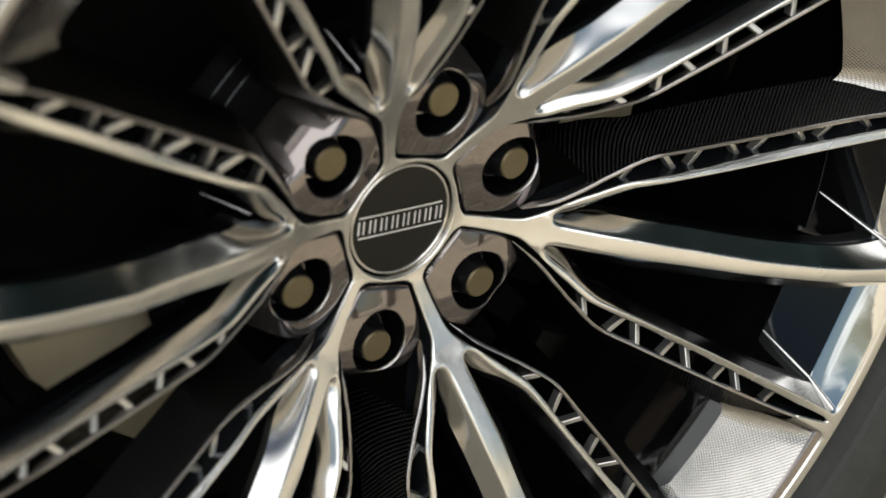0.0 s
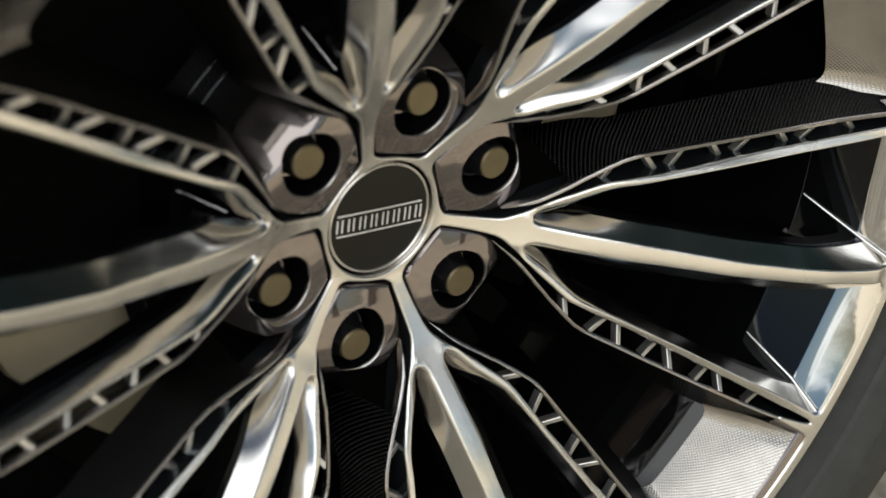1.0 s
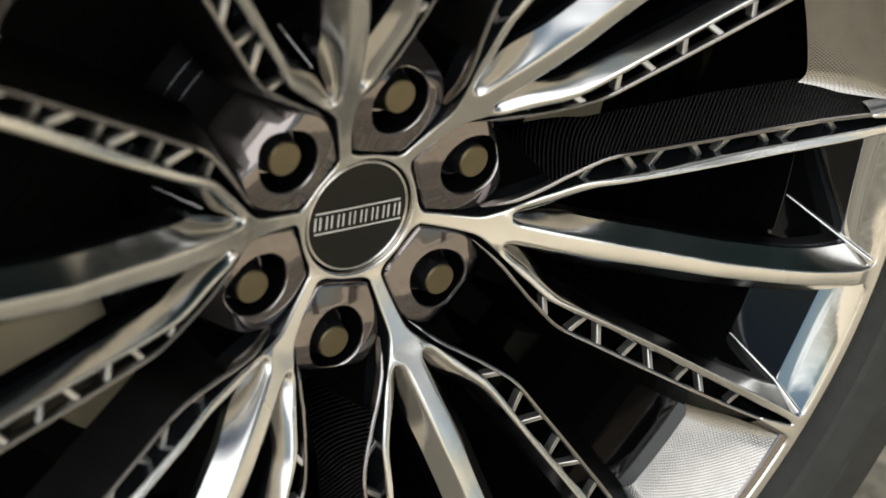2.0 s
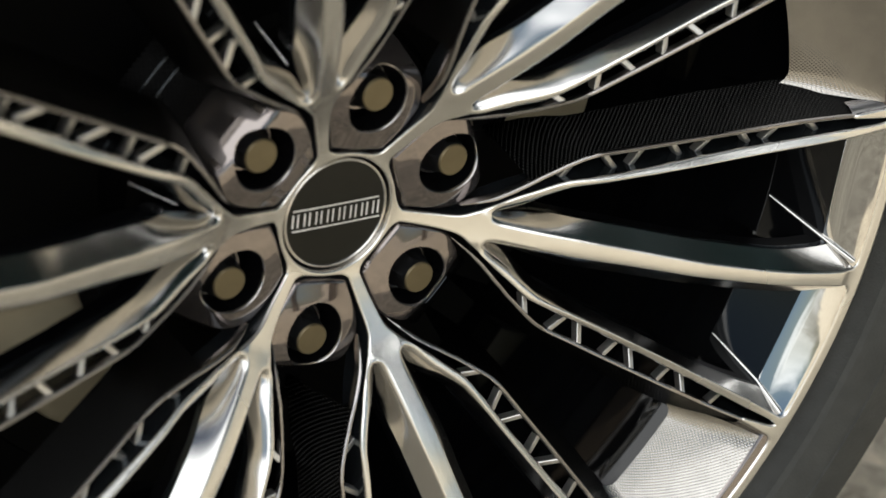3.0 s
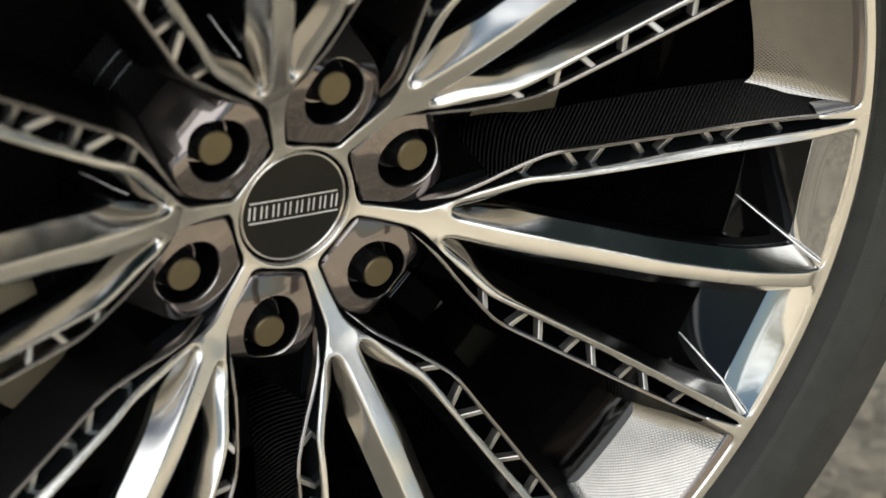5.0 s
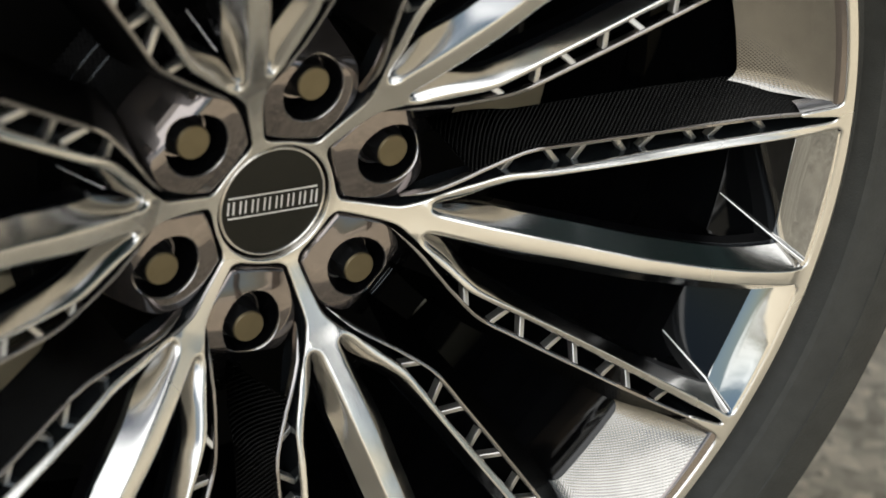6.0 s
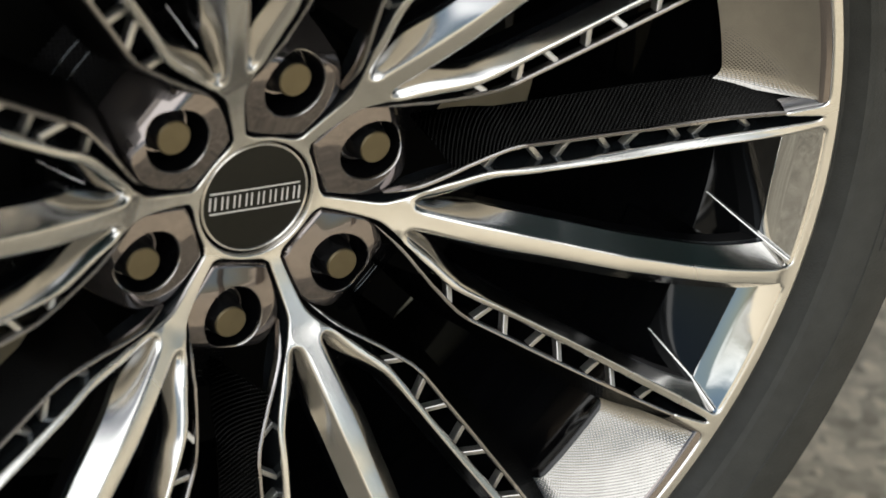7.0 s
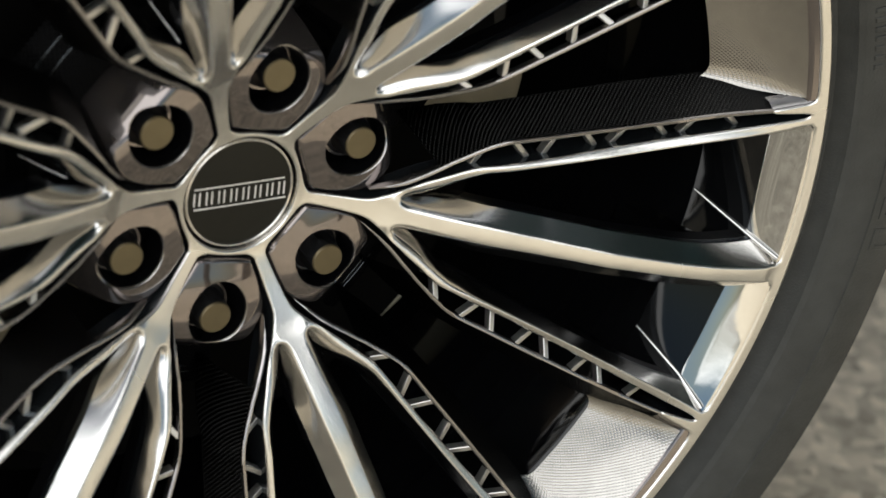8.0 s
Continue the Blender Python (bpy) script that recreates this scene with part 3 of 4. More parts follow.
def rail_mesh(side):
    """Thin rail beside an outer tine of arm 0."""
    prof = [(-0.0010, 0.0045), (-0.0011, 0.0005), (-0.0007, 0.0), (0.0007, 0.0), (0.0011, 0.0005), (0.0012, 0.0045)]
    rs = np.linspace(0.067, 0.270, 90)
    taper = lambda r: min(max((r - 0.066) / 0.014, 0.15), 1.0)
    verts = [rail_point(r, side, l * taper(r), d + 0.0015 * (1 - taper(r))) for r in rs for l, d in prof]
    return mesh_from("rail", verts, grid_faces(len(rs), len(prof), 0, side > 0), M_RAIL, True, 50)


def rung_mesh(r_tine, r_rail, side):
    """Slanted rung from the outer tine's wall to the rail."""
    a_t = np.interp(r_tine, [p[0] for p in OUTER], [p[1] for p in OUTER])
    p = polar(r_tine, a_t - 0.1)
    y_t = float(np.interp(r_tine, FACE_R, FACE_Y)) + 0.0055
    A = np.array((p[0], y_t, p[1]))
    B = np.array(rail_point(r_rail, 1, -0.0006, 0.0012))
    d = (B - A) / np.linalg.norm(B - A)
    w = np.cross(d, (0, 1, 0))
    w /= np.linalg.norm(w)
    verts = []
    for c in (A, B):
        for s, h in ((-1.5, 0.0050), (-1.5, 0.0005), (-1.1, 0.0), (1.1, 0.0), (1.5, 0.0005), (1.5, 0.0050)):
            q = c + w * s * 0.001 + np.array((0, h, 0))
            verts.append((q[0], q[1], q[2] * side))
    faces = grid_faces(2, 6, 0, side < 0)
    return mesh_from("rung", verts, faces, M_RUNG, False)


def strip(rows, name, mat, flip=False, sharp=40):
    """Grid mesh from rows of 3D points, with UVs in metres."""
    rows = [np.array(r, float) for r in rows]
    k = len(rows[0])
    verts = np.vstack(rows)
    base = rows[len(rows) // 2]
    u = np.r_[0, np.cumsum(np.linalg.norm(np.diff(base, axis=0), axis=1))]
    vv = [0.0]
    for a, b in zip(rows, rows[1:]):
        vv.append(vv[-1] + float(np.mean(np.linalg.norm(b - a, axis=1))))
    uvs = [(u[j], vv[i]) for i in range(len(rows)) for j in range(k)]
    return mesh_from(name, verts, grid_faces(len(rows), k, 0, flip), mat, True, sharp, None, uvs)


def side_wall_mesh(side):
    """Dotted wall that goes down from the rail into the wide window."""
    rs = np.linspace(0.097, 0.2795, 66)
    rows = []
    for f in (0.0, 0.12, 0.3, 0.5, 0.75, 1.0):
        row = []
        for r in rs:
            x, y, z = rail_point(r, 1, 0.0012 + 0.0128 * f * float(np.interp(r, [0.097, 0.13, 0.2, 0.25, 0.28], [0.85, 0.7, 0.95, 1.0, 0.4])), 0.0015)
            deep = np.interp(r, [0.097, 0.115, 0.13, 0.2, 0.25, 0.28], [0.044, 0.036, 0.027, 0.025, 0.0235, 0.012])
            row.append((x, y + deep * f, z * side))
        rows.append(row)
    return strip(rows, "side_wall", M_HONEYSHADE, side < 0)


def end_wall_mesh():
    """Dotted end wall of a wide window, sloping from the lip down into the barrel, round 30 degrees."""
    rows = []
    for n, (r, y, half) in enumerate(((0.2856, -0.0722, 9.4), (0.2828, -0.0690, 9.3), (0.2735, -0.0594, 8.8), (0.2630, -0.0508, 8.05), (0.2547, -0.0447, 7.5), (0.2475, -0.0396, 7.0))):
        row = []
        for a in np.linspace(-1, 1, 60):
            t = max(0.0, (abs(a) - 0.74) / 0.26)
            roll = (0, 0.2, 0.6, 0.9, 1, 1)[n] * 0.009 * (1 - math.sqrt(max(0.0, 1 - t * t)))
            x, z = polar(r - roll, 30 + a * half)
            row.append((x, y + 0.3 * roll, z))
        rows.append(row)
    return strip(rows, "end_wall", M_HONEY, False, 60)


def end_band_mesh():
    """Smooth band between the lip and the dotted end wall."""
    rows = []
    for r, y, half in ((0.2935, -0.0742, 9.9), (0.2912, -0.0752, 9.9), (0.2880, -0.0736, 9.9), (0.2856, -0.0725, 9.9), (0.2800, -0.0610, 9.9), (0.2795, -0.0570, 9.9)):
        rows.append([(*polar(r, a)[:1], y, polar(r, a)[1]) for a in np.linspace(30 - half, 30 + half, 40)])
    return strip(rows, "end_band", M_PLATE, False)


def side_band_mesh(side):
    """Narrow smooth band between the dotted end wall and the tongue beside it."""
    rows = []
    for a, dy in ((19.95, 0.0012), (20.15, 0.0016), (20.7, 0.0042), (20.9, 0.0080)):
        rows.append([(polar(r, a)[0], float(np.interp(r, FACE_R, FACE_Y)) + dy, polar(r, a)[1] * side) for r in np.linspace(0.2665, 0.2905, 12)])
    return strip(rows, "side_band", M_RAIL, side > 0)


def trough_mesh():
    """Dotted floor that falls away behind a lug pocket."""
    rows = []
    for u, y, w in ((0.0905, 0.0225, 0.0150), (0.099, 0.0255, 0.0190), (0.107, 0.0285, 0.0220), (0.115, 0.034, 0.0225), (0.123, 0.038, 0.021)):
        rows.append([(*pocket_axis((u, v))[:1], y, pocket_axis((u, v))[1]) for v in np.linspace(-w, w, 14)])
    return strip(rows, "trough", M_HONEYBLACK, False)


def ridge_mesh(r, y):
    """Low rounded ridge across a trough."""
    verts = []
    arc = np.linspace(22, 38, 17)
    for a in arc:
        for k in range(6):
            t = 2 * math.pi * k / 6
            p = polar(r + 0.0005 * math.cos(t), a)
            verts.append((p[0], y + 0.0005 * math.sin(t), p[1]))
    faces = [(i * 6 + k, i * 6 + (k + 1) % 6, i * 6 + 6 + (k + 1) % 6, i * 6 + 6 + k) for i in range(16) for k in range(6)]
    return mesh_from("ridge", verts, faces, M_GROOVE, True, 0)


wheel = tagged(new("wheel"), "polished alloy car wheel with three-tined arms and black tyre", "wheel")
wheel.matrix_world = pose(0, 0, HUB, 0, 12, 0)
build_face(wheel)

plate_me = plate_mesh()
nut_cap_me, nut_body_me, nut_seat_me = nut_meshes()
rail_me = {s: rail_mesh(s) for s in (1, -1)}
wall_me = {s: side_wall_mesh(s) for s in (1, -1)}
RUNGS = [(r - 0.0040, r) for r in (0.1177, 0.1539, 0.1897, 0.2259)] + [(r + 0.0072, r) for r in (0.1342, 0.1697, 0.2066, 0.2439)]
rung_me = {(i, s): rung_mesh(a, b, s) for i, (a, b) in enumerate(RUNGS) for s in (1, -1)}
ridge_me = [ridge_mesh(0.1146, 0.0336), ridge_mesh(0.1087, 0.0298)]
end_me, band_me, trough_me = end_wall_mesh(), end_band_mesh(), trough_mesh()
side_band_me = {s: side_band_mesh(s) for s in (1, -1)}


def turned(ob, deg):
    ob.matrix_basis = pose(0, 0, 0, 0, -deg, 0)
    return ob


for k in range(6):
    turned(part("pocket_plate", plate_me, wheel, "gunmetal lacquered plate round a nut well"), 60 * k)
    u = pocket_axis((0.0642, 0.0), k)
    nut = part("lug_nut", nut_body_me, wheel, "black lug nut with a flat tan cap")
    nut.matrix_basis = pose(u[0], 0.0, u[1], 0, -(30 + 60 * k), 0)
    part("nut_cap", nut_cap_me, nut, "flat tan metal cap")
    part("nut_seat", nut_seat_me, nut, "dark metal seat ring")
    turned(part("end_wall", end_me, wheel, "satin metal wall with fine raised dots"), 60 * k)
    turned(part("end_band", band_me, wheel, "smooth gunmetal band inside the lip"), 60 * k)
    turned(part("trough", trough_me, wheel, "dark dotted trough behind the nut"), 60 * k)
    for me in ridge_me:
        turned(part("ridge", me, wheel, "thin grey ridge across the trough"), 60 * k)
    for s in (1, -1):
        rail = turned(part("rail", rail_me[s], wheel, "thin satin grey rail beside a tine"), 60 * k)
        turned(part("side_wall", wall_me[s], wheel, "metal wall with fine raised dots, its shade painted in"), 60 * k)
        turned(part("side_band", side_band_me[s], wheel, "smooth satin band beside the dotted wall"), 60 * k)
        for i in range(len(RUNGS)):
            part("rung", rung_me[(i, s)], rail)

# barrel and hub behind the face
v, f = lathe([(0.2965, -0.066), (0.2700, -0.0225), (0.2660, -0.010), (0.2560, 0.020), (0.2480, 0.060), (0.2480, 0.150), (0.262, 0.170)], 180)
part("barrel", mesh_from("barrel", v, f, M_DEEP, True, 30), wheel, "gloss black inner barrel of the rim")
v, f = lathe([(0.0001, 0.024), (0.076, 0.024), (0.080, 0.030), (0.080, 0.060)], 90)
part("hub_back", mesh_from("hub_back", v, f, M_BLACK, True, 30), wheel)



M_WEIGHT = material("dull_zinc", (0.24, 0.22, 0.17), 0.55, 0.6, grain=0.15, grain_scale=80)


def weight_mesh(a0, a1):
    """One block of a stick-on balance weight, bent to the barrel."""
    prof = [(0.2655, -0.0095), (0.2625, -0.0092), (0.2619, -0.0084), (0.2605, -0.0016), (0.2611, -0.0008), (0.2640, -0.0005)]
    v, f = lathe(prof, 5, a0, a1)
    k = len(prof)
    f += [tuple(range(k))[::-1], tuple(range(len(v) - k, len(v)))]
    return mesh_from("balance_weight", v, f, M_WEIGHT, True, 35)


for i in range(4):
    part("balance_weight", weight_mesh(-15.8 + 1.95 * i, -14.05 + 1.95 * i), wheel, "dull grey stick-on balance weight")

CREASES = {"outer": ((0.2872, 17.2, -0.0742, 0.0016), (0.2757, 15.25, -0.0570, 0.0014), (0.2588, 12.92, -0.0282, 0.0006)),
           "middle": ((0.2880, 1.75, -0.0745, 0.0016), (0.2778, 3.00, -0.0625, 0.0014), (0.2590, 6.08, -0.0289, 0.0006)),
           "fork": ((0.1010, 7.4, -0.0100, 0.0004), (0.1080, 7.7, -0.0040, 0.0005), (0.1180, 7.9, 0.0060, 0.0003))}


def crease_mesh(side, kind):
    """Thin rounded seam along the corner where two walls of a tine window meet."""
    path = [Vector((polar(r, a)[0], y, polar(r, a)[1] * side)) for r, a, y, _ in CREASES[kind]]
    verts, faces = [], []
    for i, (c, row) in enumerate(zip(path, CREASES[kind])):
        d = (path[min(i + 1, len(path) - 1)] - path[max(i - 1, 0)]).normalized()
        n1 = d.cross(Vector((0, 1, 0))).normalized()
        n2 = d.cross(n1)
        for k in range(8):
            t = 2 * math.pi * k / 8
            verts.append(c + n1 * row[3] * math.cos(t) + n2 * row[3] * math.sin(t))
    for q in range(len(path) - 1):
        for k in range(8):
            faces.append((q * 8 + k, q * 8 + (k + 1) % 8, q * 8 + 8 + (k + 1) % 8, q * 8 + 8 + k))
    return mesh_from("seam", verts, faces, M_SEAM, True, 0)


seam_me = {(s, o): crease_mesh(s, o) for s in (1, -1) for o in ("outer", "middle", "fork")}
for k in range(6):
    for key in ((1, "middle"), (-1, "outer"), (1, "fork"), (-1, "fork")):
        turned(part("seam", seam_me[key], wheel), 60 * k)

# centre cap
CAP_Y = 0.0082
cap_tilt = 10.2     # turn of the writing within the wheel


def cap_place(x, z):
    p = turn2((x, z), cap_tilt)
    return p[0], p[1]


cap = part("centre_cap", mesh_from("centre_cap", *lathe([(0.0001, CAP_Y - 0.0006), (0.012, CAP_Y - 0.0005), (0.0275, CAP_Y), (0.0279, CAP_Y + 0.003)], 96), M_CAP, True, 40), wheel,
           "black centre cap with a thin chrome ring")
v, f = lathe([(0.0273, CAP_Y + 0.001), (0.0274, CAP_Y - 0.0006), (0.0278, CAP_Y - 0.0010), (0.0284, CAP_Y - 0.0010), (0.0289, CAP_Y - 0.0004), (0.0291, CAP_Y + 0.006)], 120)
part("cap_ring", mesh_from("cap_ring", v, f, M_CHROME, True, 60), cap, "thin chrome ring")


def raised_bar(x0, z0, x1, z1, w):
    """A thin raised bar on the cap from one point to another."""
    a, b = np.array((x0, z0)), np.array((x1, z1))
    d = (b - a) / np.linalg.norm(b - a)
    n = np.array((-d[1], d[0])) * w / 2
    verts = []
    for y, k in ((CAP_Y + 0.0002, 1.0), (CAP_Y - 0.0006, 1.0), (CAP_Y - 0.0007, 0.94)):
        for c, s in ((a, -1), (b, -1), (b, 1), (a, 1)):
            q = c + n * s * k
            x, z = cap_place(*q)
            verts.append((x, y, z))
    faces = [(8, 9, 10, 11)]
    for q in (0, 4):
        for i in range(4):
            j = (i + 1) % 4
            faces.append((q + i, q + j, q + 4 + j, q + 4 + i))
    return mesh_from("bar", verts, faces, M_MARK, False)


for z, x0, x1 in ((0.0050, -0.0242, 0.0238), (-0.0058, -0.0238, 0.0252)):
    part("line", raised_bar(x0, z, x1, z, 0.00065), cap, "thin raised bright line")
for i in range(8):
    x = -0.0226 + i * 0.0452 / 7
    for dx in (-0.0014, 0.0014):
        part("bar", raised_bar(x + dx, -0.0038, x + dx, 0.0030, 0.00075), cap, "plain thin bright bar")


# tyre
def tyre_profile():
    return [(0.2909, -0.0550), (0.2953, -0.0680), (0.2994, -0.0690), (0.3050, -0.0712), (0.3078, -0.0760), (0.3092, -0.0826), (0.3119, -0.0850), (0.3124, -0.0843), (0.3174, -0.0868), (0.3284, -0.0905),
            (0.3288, -0.0898), (0.3312, -0.0906), (0.3315, -0.0916), (0.3448, -0.0932), (0.3556, -0.0918), (0.3559, -0.0910), (0.3592, -0.0896), (0.3595, -0.0900),
            (0.3663, -0.0848), (0.3734, -0.0778), (0.3814, -0.0690), (0.3884, -0.0570), (0.3937, -0.0430), (0.3976, -0.0200), (0.3998, 0.02), (0.4003, 0.10), (0.3937, 0.150), (0.3734, 0.175), (0.3008, 0.17)]


v, f = lathe(tyre_profile(), 450)
for i, (x, y, z) in enumerate(v):
    r, seg = math.hypot(x, z), i // len(tyre_profile())
    if r > 0.3670 and seg % 7 in (0, 3):
        v[i] = (x * (1 - 0.0045 / r), y + 0.0035, z * (1 - 0.0045 / r))
part("tyre", mesh_from("tyre", v, f, M_TYRE, True, 30), wheel, "black rubber tyre with raised rings on the sidewall")

def tyre_bar(r0, r1, a0, a1):
    """A low raised bar on the sidewall between two radii and two angles."""
    prof = tyre_profile()
    rr, yy = [p[0] for p in prof[2:18]], [p[1] for p in prof[2:18]]
    verts = []
    for lift, k in ((0.0004, 0.0), (-0.0006, 0.0), (-0.0008, 0.12)):
        for r, a in ((r0 + (r1 - r0) * k, a0 + (a1 - a0) * k), (r1 - (r1 - r0) * k, a0 + (a1 - a0) * k), (r1 - (r1 - r0) * k, a1 - (a1 - a0) * k), (r0 + (r1 - r0) * k, a1 - (a1 - a0) * k)):
            x, z = polar(r, a)
            verts.append((x, float(np.interp(r, rr, yy)) + lift, z))
    faces = [(8, 9, 10, 11)] + [(q + i, q + (i + 1) % 4, q + 4 + (i + 1) % 4, q + 4 + i) for q in (0, 4) for i in range(4)]
    return mesh_from("raised_bar", verts, faces, M_TYRE, False)


tyre = [o for o in wheel.children if o.name.startswith("tyre")][0]
for i in range(7):
    part("raised_bar", tyre_bar(0.3165, 0.3215, 23.0 + i * 1.0, 23.5 + i * 1.0), tyre)
for i in range(5):
    a = 4.0 + i * 3.2
    part("raised_bar", tyre_bar(0.3360, 0.3385, a, a + 2.2), tyre)
    part("raised_bar", tyre_bar(0.3480, 0.3505, a, a + 2.2), tyre)
    part("raised_bar", tyre_bar(0.3385, 0.3480, a, a + 0.5), tyre)
    part("raised_bar", tyre_bar(0.3385, 0.3480, a + 1.7, a + 2.2), tyre)

# ---- ground, wheel housing, body ----
me = mesh_from("ground", [(-400, -400, 0), (400, -400, 0), (400, 400, 0), (-400, 400, 0)], [(0, 1, 2, 3)], M_GROUND, False)
ground = new("ground", me)
ground.location.z = HUB - 0.4003
tagged(ground, "worn beige-grey asphalt ground", "ground", kind="structure")

v, f = lathe([(0.47, -0.076), (0.48, -0.060), (0.49, 0.02), (0.49, 0.30), (0.45, 0.33)], 64, -6, 200)
n0 = len(v)
v += [(-0.9, 0.33, -0.40), (0.62, 0.33, -0.40), (0.62, 0.33, 0.5), (-0.9, 0.33, 0.5)]
f.append((n0, n0 + 1, n0 + 2, n0 + 3))
liner = new("wheel_housing", mesh_from("wheel_housing", v, f, M_DARK, True, 40))
liner.location = (0, 0, HUB)
tagged(liner, "dark plastic wheel housing above the tyre", "wheel housing", kind="structure")


ROOF_X = [-4.40, -4.30, -4.05, -3.70, -1.75, -1.20, -0.60, 0.10, 0.52, 0.64, 0.68]
ROOF_Z = [0.95, 1.25, 1.72, 1.84, 1.86, 1.62, 1.20, 1.15, 1.08, 0.98, 0.80]


def body_side():
    """Closed body of the car: the near side with its wheel arch, shoulder, cabin, roof, far side and floor."""
    verts = []
    angs = list(np.linspace(-6, 200, 60))
    for a in angs:
        far = polar(8.0, a)
        k = min((0.68 if far[0] > 0 else 4.4) / max(abs(far[0]), 1e-6), (0.92 - HUB) / far[1] if far[1] > 0 else 1e9, 1.0)
        o = far * k
        for r, y in ((0.47, -0.078), (0.472, -0.088), (0.480, -0.094), (0.52, -0.098)):
            x, z = polar(r, a)
            verts.append((x, y, z + HUB))
        verts.append((o[0], -0.100, max(o[1] + HUB, 0.25)))
    faces = grid_faces(len(angs), 5)
    xs = sorted(set(ROOF_X + list(np.linspace(-4.2, 0.4, 24))))
    s = len(verts)
    for x in xs:
        top = float(np.interp(x, ROOF_X, ROOF_Z))
        cab = max(0.0, min(1.0, (top - 1.15) / 0.6))
        end = 0.10 * max(0.0, min(1.0, (abs(x + 1.86) - 2.1) / 0.45)) ** 2
        low = min(0.92, top - 0.05)
        sec = [(-0.100 + end, low), (-0.088 + end, low + (top - low) * 0.35 * (1 - 0.4 * cab)), (-0.03 + 0.08 * cab + end, top - 0.16 * (1 - 0.5 * cab) * (top - low) / 0.3 if cab == 0 else top - 0.16),
               (0.10 + 0.10 * cab + end, top - 0.02), (0.88, top + 0.02)]
        ring = sec + [(1.76 - y, z) for y, z in sec[-2::-1]] + [(1.90 - end, 0.30), (1.70, 0.26), (0.40, 0.26)]
        verts += [(x, y, z) for y, z in ring]
    n = len(ring)
    faces += grid_faces(len(xs), n, s, True)
    faces.append(tuple(range(s, s + n)))
    faces.append(tuple(range(s + (len(xs) - 1) * n, s + len(xs) * n))[::-1])
    return mesh_from("car_body", verts, faces, M_BODY, True, 35)


car_body = new("car_body", body_side())
tagged(car_body, "dark glossy car body side round the wheel arch", "car body", kind="structure")

# ---- brake behind the arms ----
disc = tagged(new("brake_disc"), "iron brake disc behind the wheel, its shade painted near-black", "brake disc")
disc.matrix_world = pose(0, 0, HUB)
v, f = lathe([(0.09, 0.075), (0.190, 0.075), (0.192, 0.078), (0.192, 0.100), (0.09, 0.100)], 120)
part("rotor", mesh_from("rotor", v, f, M_IRON_SHADE, True, 30), disc)
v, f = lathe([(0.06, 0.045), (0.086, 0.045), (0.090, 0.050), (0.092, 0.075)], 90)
part("hat", mesh_from("hat", v, f, M_IRON_SHADE, True, 30), disc)


def prism(outline, y0, y1, bevel):
    """Solid block from an outline in (x, z), with rounded front edges."""
    p = ccw(np.array(outline, float))
    n = loop_normals(p)
    n /= np.linalg.norm(n, axis=1)[:, None]
    layers = [(bevel * 1.2, y0), (bevel * 0.35, y0 + bevel * 0.3), (0.0, y0 + bevel), (0.0, y1)]
    verts, faces, m = [], [], len(p)
    for off, y in layers:
        verts += [(x, y, z) for x, z in p + n * off]
    faces.append(tuple(range(m)))
    for q in range(3):
        for i in range(m):
            j = (i + 1) % m
            faces.append((q * m + j, q * m + i, (q + 1) * m + i, (q + 1) * m + j))
    return mesh_from("block", verts, faces, M_CALIPER, True, 40)


caliper = tagged(new("brake_caliper"), "tan metal brake caliper over the dark disc", "brake caliper")
caliper.matrix_world = pose(0, 0, HUB)
part("caliper_body", prism([(-0.184, -0.036), (-0.172, -0.062), (-0.129, -0.105), (-0.110, -0.118), (-0.082, -0.095), (-0.092, -0.048), (-0.112, -0.036), (-0.150, -0.030)], 0.048, 0.068, 0.004), caliper)
# two added blocks stand in for tan shapes mirrored deep in the windows
part("tan_block", prism([(0.131, 0.014), (0.1305, -0.0006), (0.1414, -0.0115), (0.2019, -0.0161), (0.206, 0.0052), (0.203, 0.020)], 0.068, 0.087, 0.003), caliper, "tan block in place of a reflected shape")
low_block = part("tan_block", prism([(0.149, -0.124), (0.173, -0.150), (0.152, -0.167), (0.130, -0.148)], 0.110, 0.130, 0.003), caliper, "tan block in place of a reflected shape")
low_block.data.materials[0] = M_LIFTED


# ---- trees across the way ----
M_BARK = material("bark", (0.09, 0.07, 0.05), 0.9, 0.0, grain=0.3, grain_scale=6, bump=0.5, bump_scale=20)
M_LEAF = material("leaves", (0.011, 0.030, 0.035), 0.6, 0.0, grain=0.35, grain_scale=3, spec=0.12)


def tapered(path, radii, sides=8):
    verts, faces = [], []
    for i, (p, r) in enumerate(zip(path, radii)):
        d = Vector(path[min(i + 1, len(path) - 1)]) - Vector(path[max(i - 1, 0)])
        q = d.to_track_quat("Z", "Y")
        for k in range(sides):
            t = 2 * math.pi * k / sides
            verts.append(Vector(p) + q @ Vector((r * math.cos(t), r * math.sin(t), 0)))
    for i in range(len(path) - 1):
        for k in range(sides):
            j = (k + 1) % sides
            faces.append((i * sides + k, i * sides + j, (i + 1) * sides + j, (i + 1) * sides + k))
    return verts, faces


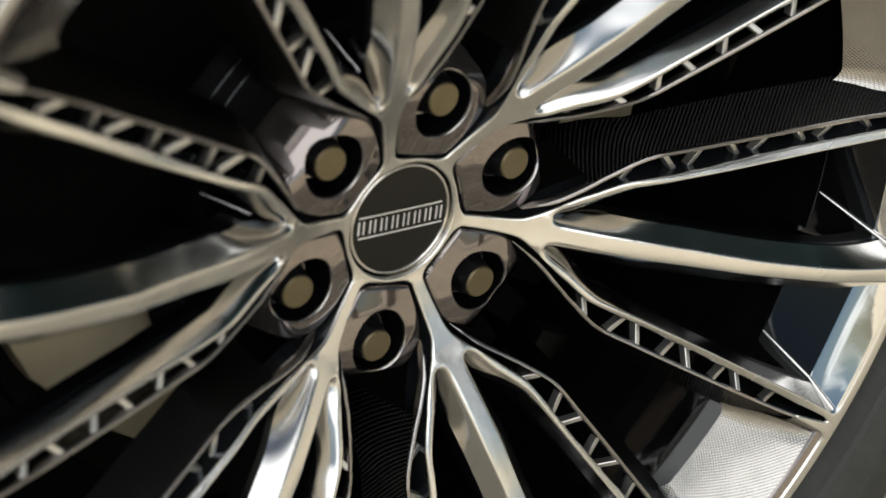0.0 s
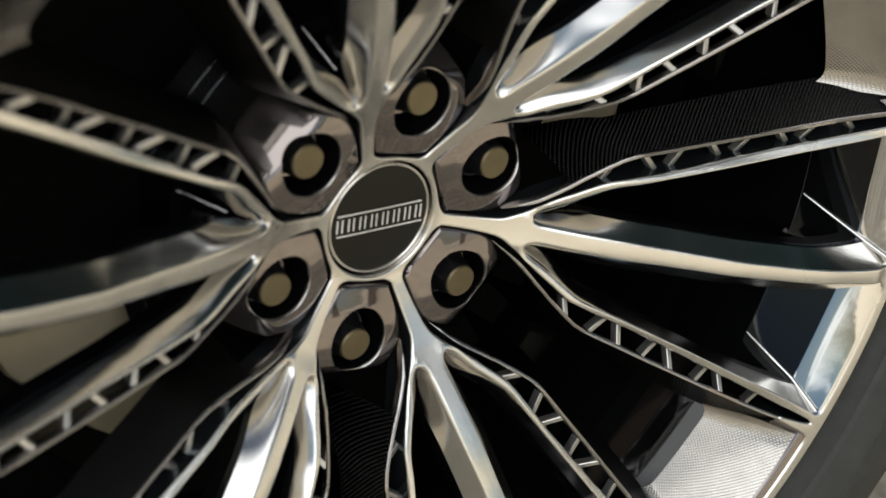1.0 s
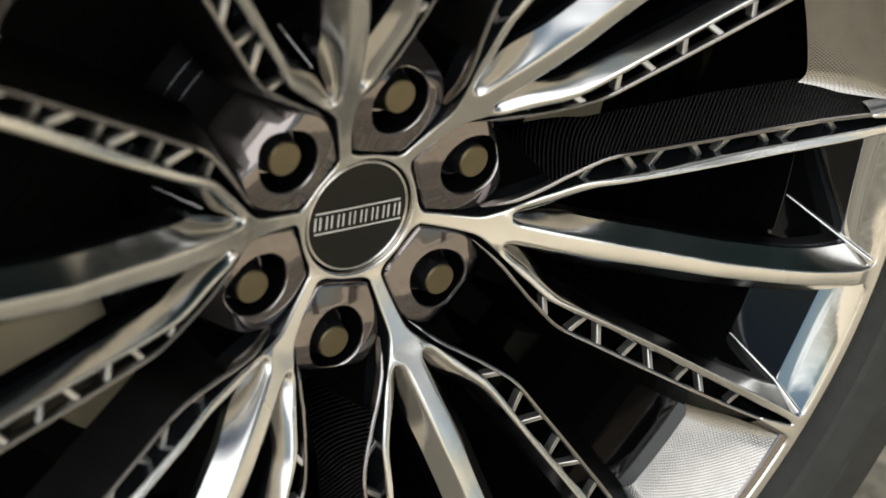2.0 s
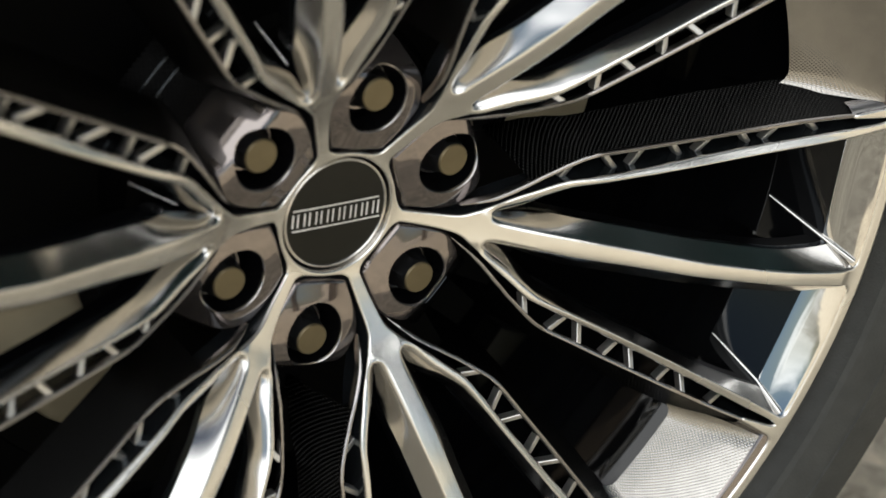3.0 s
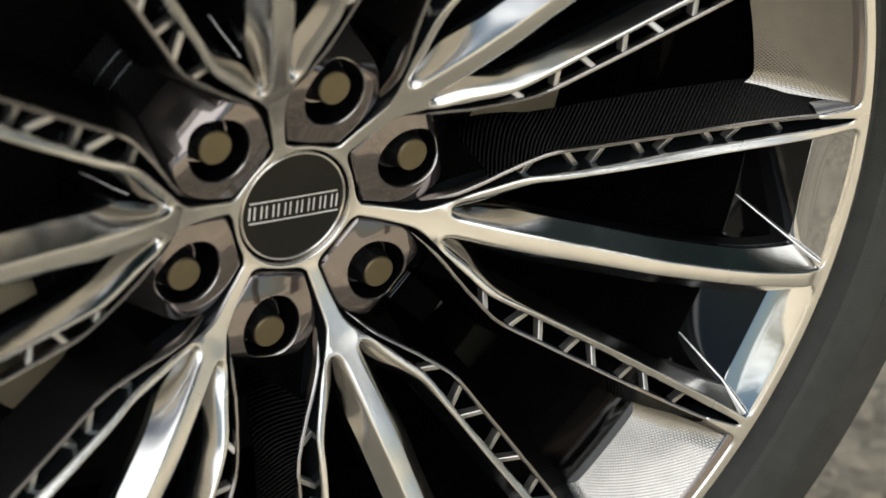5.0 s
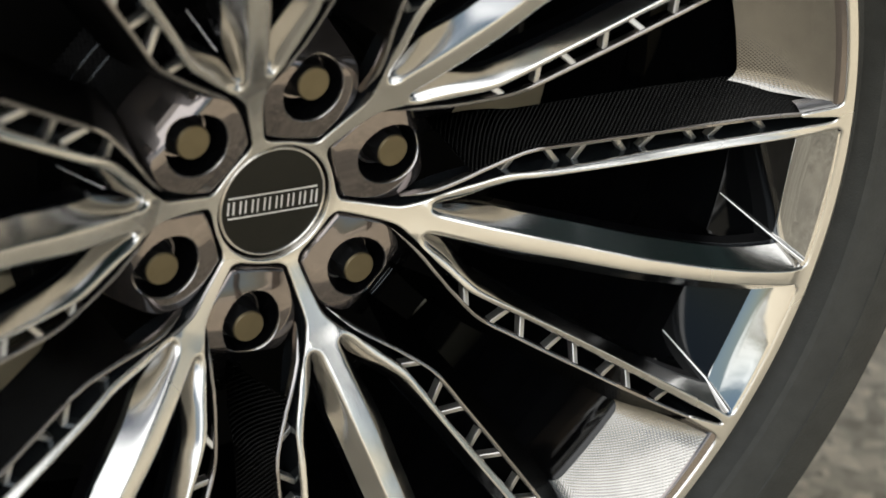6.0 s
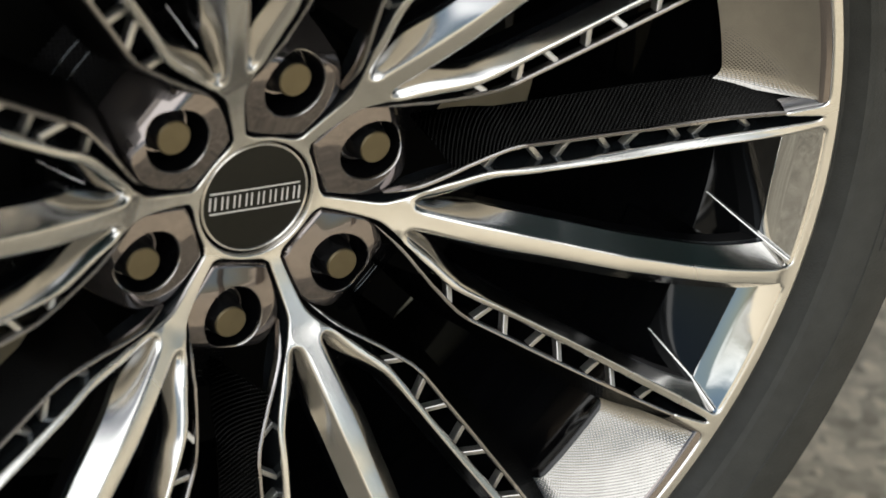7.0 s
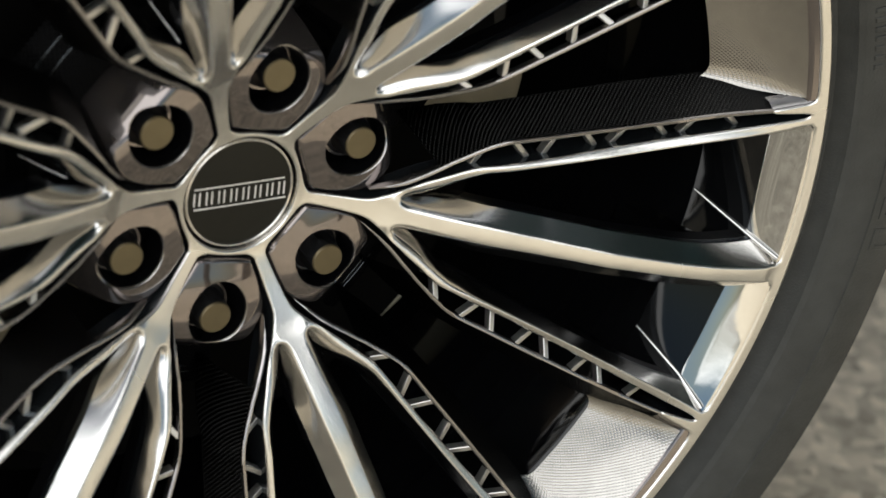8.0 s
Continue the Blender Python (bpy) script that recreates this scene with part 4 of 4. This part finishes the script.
def make_tree(seed, height, bare):
    """A broad tree: tapered trunk, limbs, and a crown of small leaf clumps with gaps."""
    rng = np.random.RandomState(seed)
    tree = tagged(new("tree"), "broad dark green tree with a bare lower trunk", "tree", "trees across the way")
    fork = height * bare
    verts, faces = tapered([(0, 0, 0), (0.04, 0.02, fork * 0.5), (0.0, 0.05, fork), (0.05, 0.0, height * 0.7)], [0.30, 0.24, 0.20, 0.06])
    centres = []
    for k in range(9):
        a = 2 * math.pi * k / 9 + rng.uniform(-0.3, 0.3)
        up = rng.uniform(0.12, 0.62) * height
        out = rng.uniform(0.14, 0.27) * height
        z0 = fork * rng.uniform(0.85, 1.3)
        end = (out * math.cos(a), out * math.sin(a), z0 + up)
        v, f = tapered([(0, 0, z0), (end[0] * 0.5, end[1] * 0.5, z0 + up * 0.65), end], [0.09, 0.06, 0.02], 6)
        n = len(verts)
        verts += v
        faces += [tuple(i + n for i in q) for q in f]
        centres.append(end)
    centres += [(rng.uniform(-0.1, 0.1) * height, rng.uniform(-0.1, 0.1) * height, rng.uniform(bare + 0.1, 0.95) * height) for _ in range(7)]
    part("trunk", mesh_from("trunk", verts, faces, M_BARK, True, 60), tree)
    lv, lf = [], []
    for c in centres:
        size = height * rng.uniform(0.13, 0.20)
        for _ in range(640):
            d = rng.normal(size=3)
            d = d / np.linalg.norm(d) * size * rng.uniform(0.35, 1.05)
            p = np.array(c) + d * (1, 1, 0.75)
            e = Euler(rng.uniform(0, 6.3, 3)).to_matrix()
            w = rng.uniform(0.10, 0.22)
            n = len(lv)
            for x, y in ((-w, 0), (0, -w * 0.6), (w, 0), (0, w * 0.6)):
                lv.append(Vector(p) + e @ Vector((x, y, 0.15 * w)))
            lf.append((n, n + 1, n + 2, n + 3))
    part("crown", mesh_from("crown", lv, lf, M_LEAF, False), tree)
    return tree


tree_a, tree_b = make_tree(3, 9.6, 0.14), make_tree(8, 11.8, 0.20)
tree_a.matrix_basis = pose(8.5, -3.4, 0)
tree_b.matrix_basis = pose(6.5, -6.6, 0, 0, 0, 70)
for src, x, y, turn in ((tree_b, 3.4, -8.2, 200), (tree_a, 10.2, -1.2, 15), (tree_a, 7.0, -0.6, 95), (tree_b, 8.6, -5.0, 160), (tree_a, 11.5, -3.6, 310), (tree_b, 4.8, -5.4, 260)):
    copy_thing(src, pose(x, y, 0, 0, 0, turn))
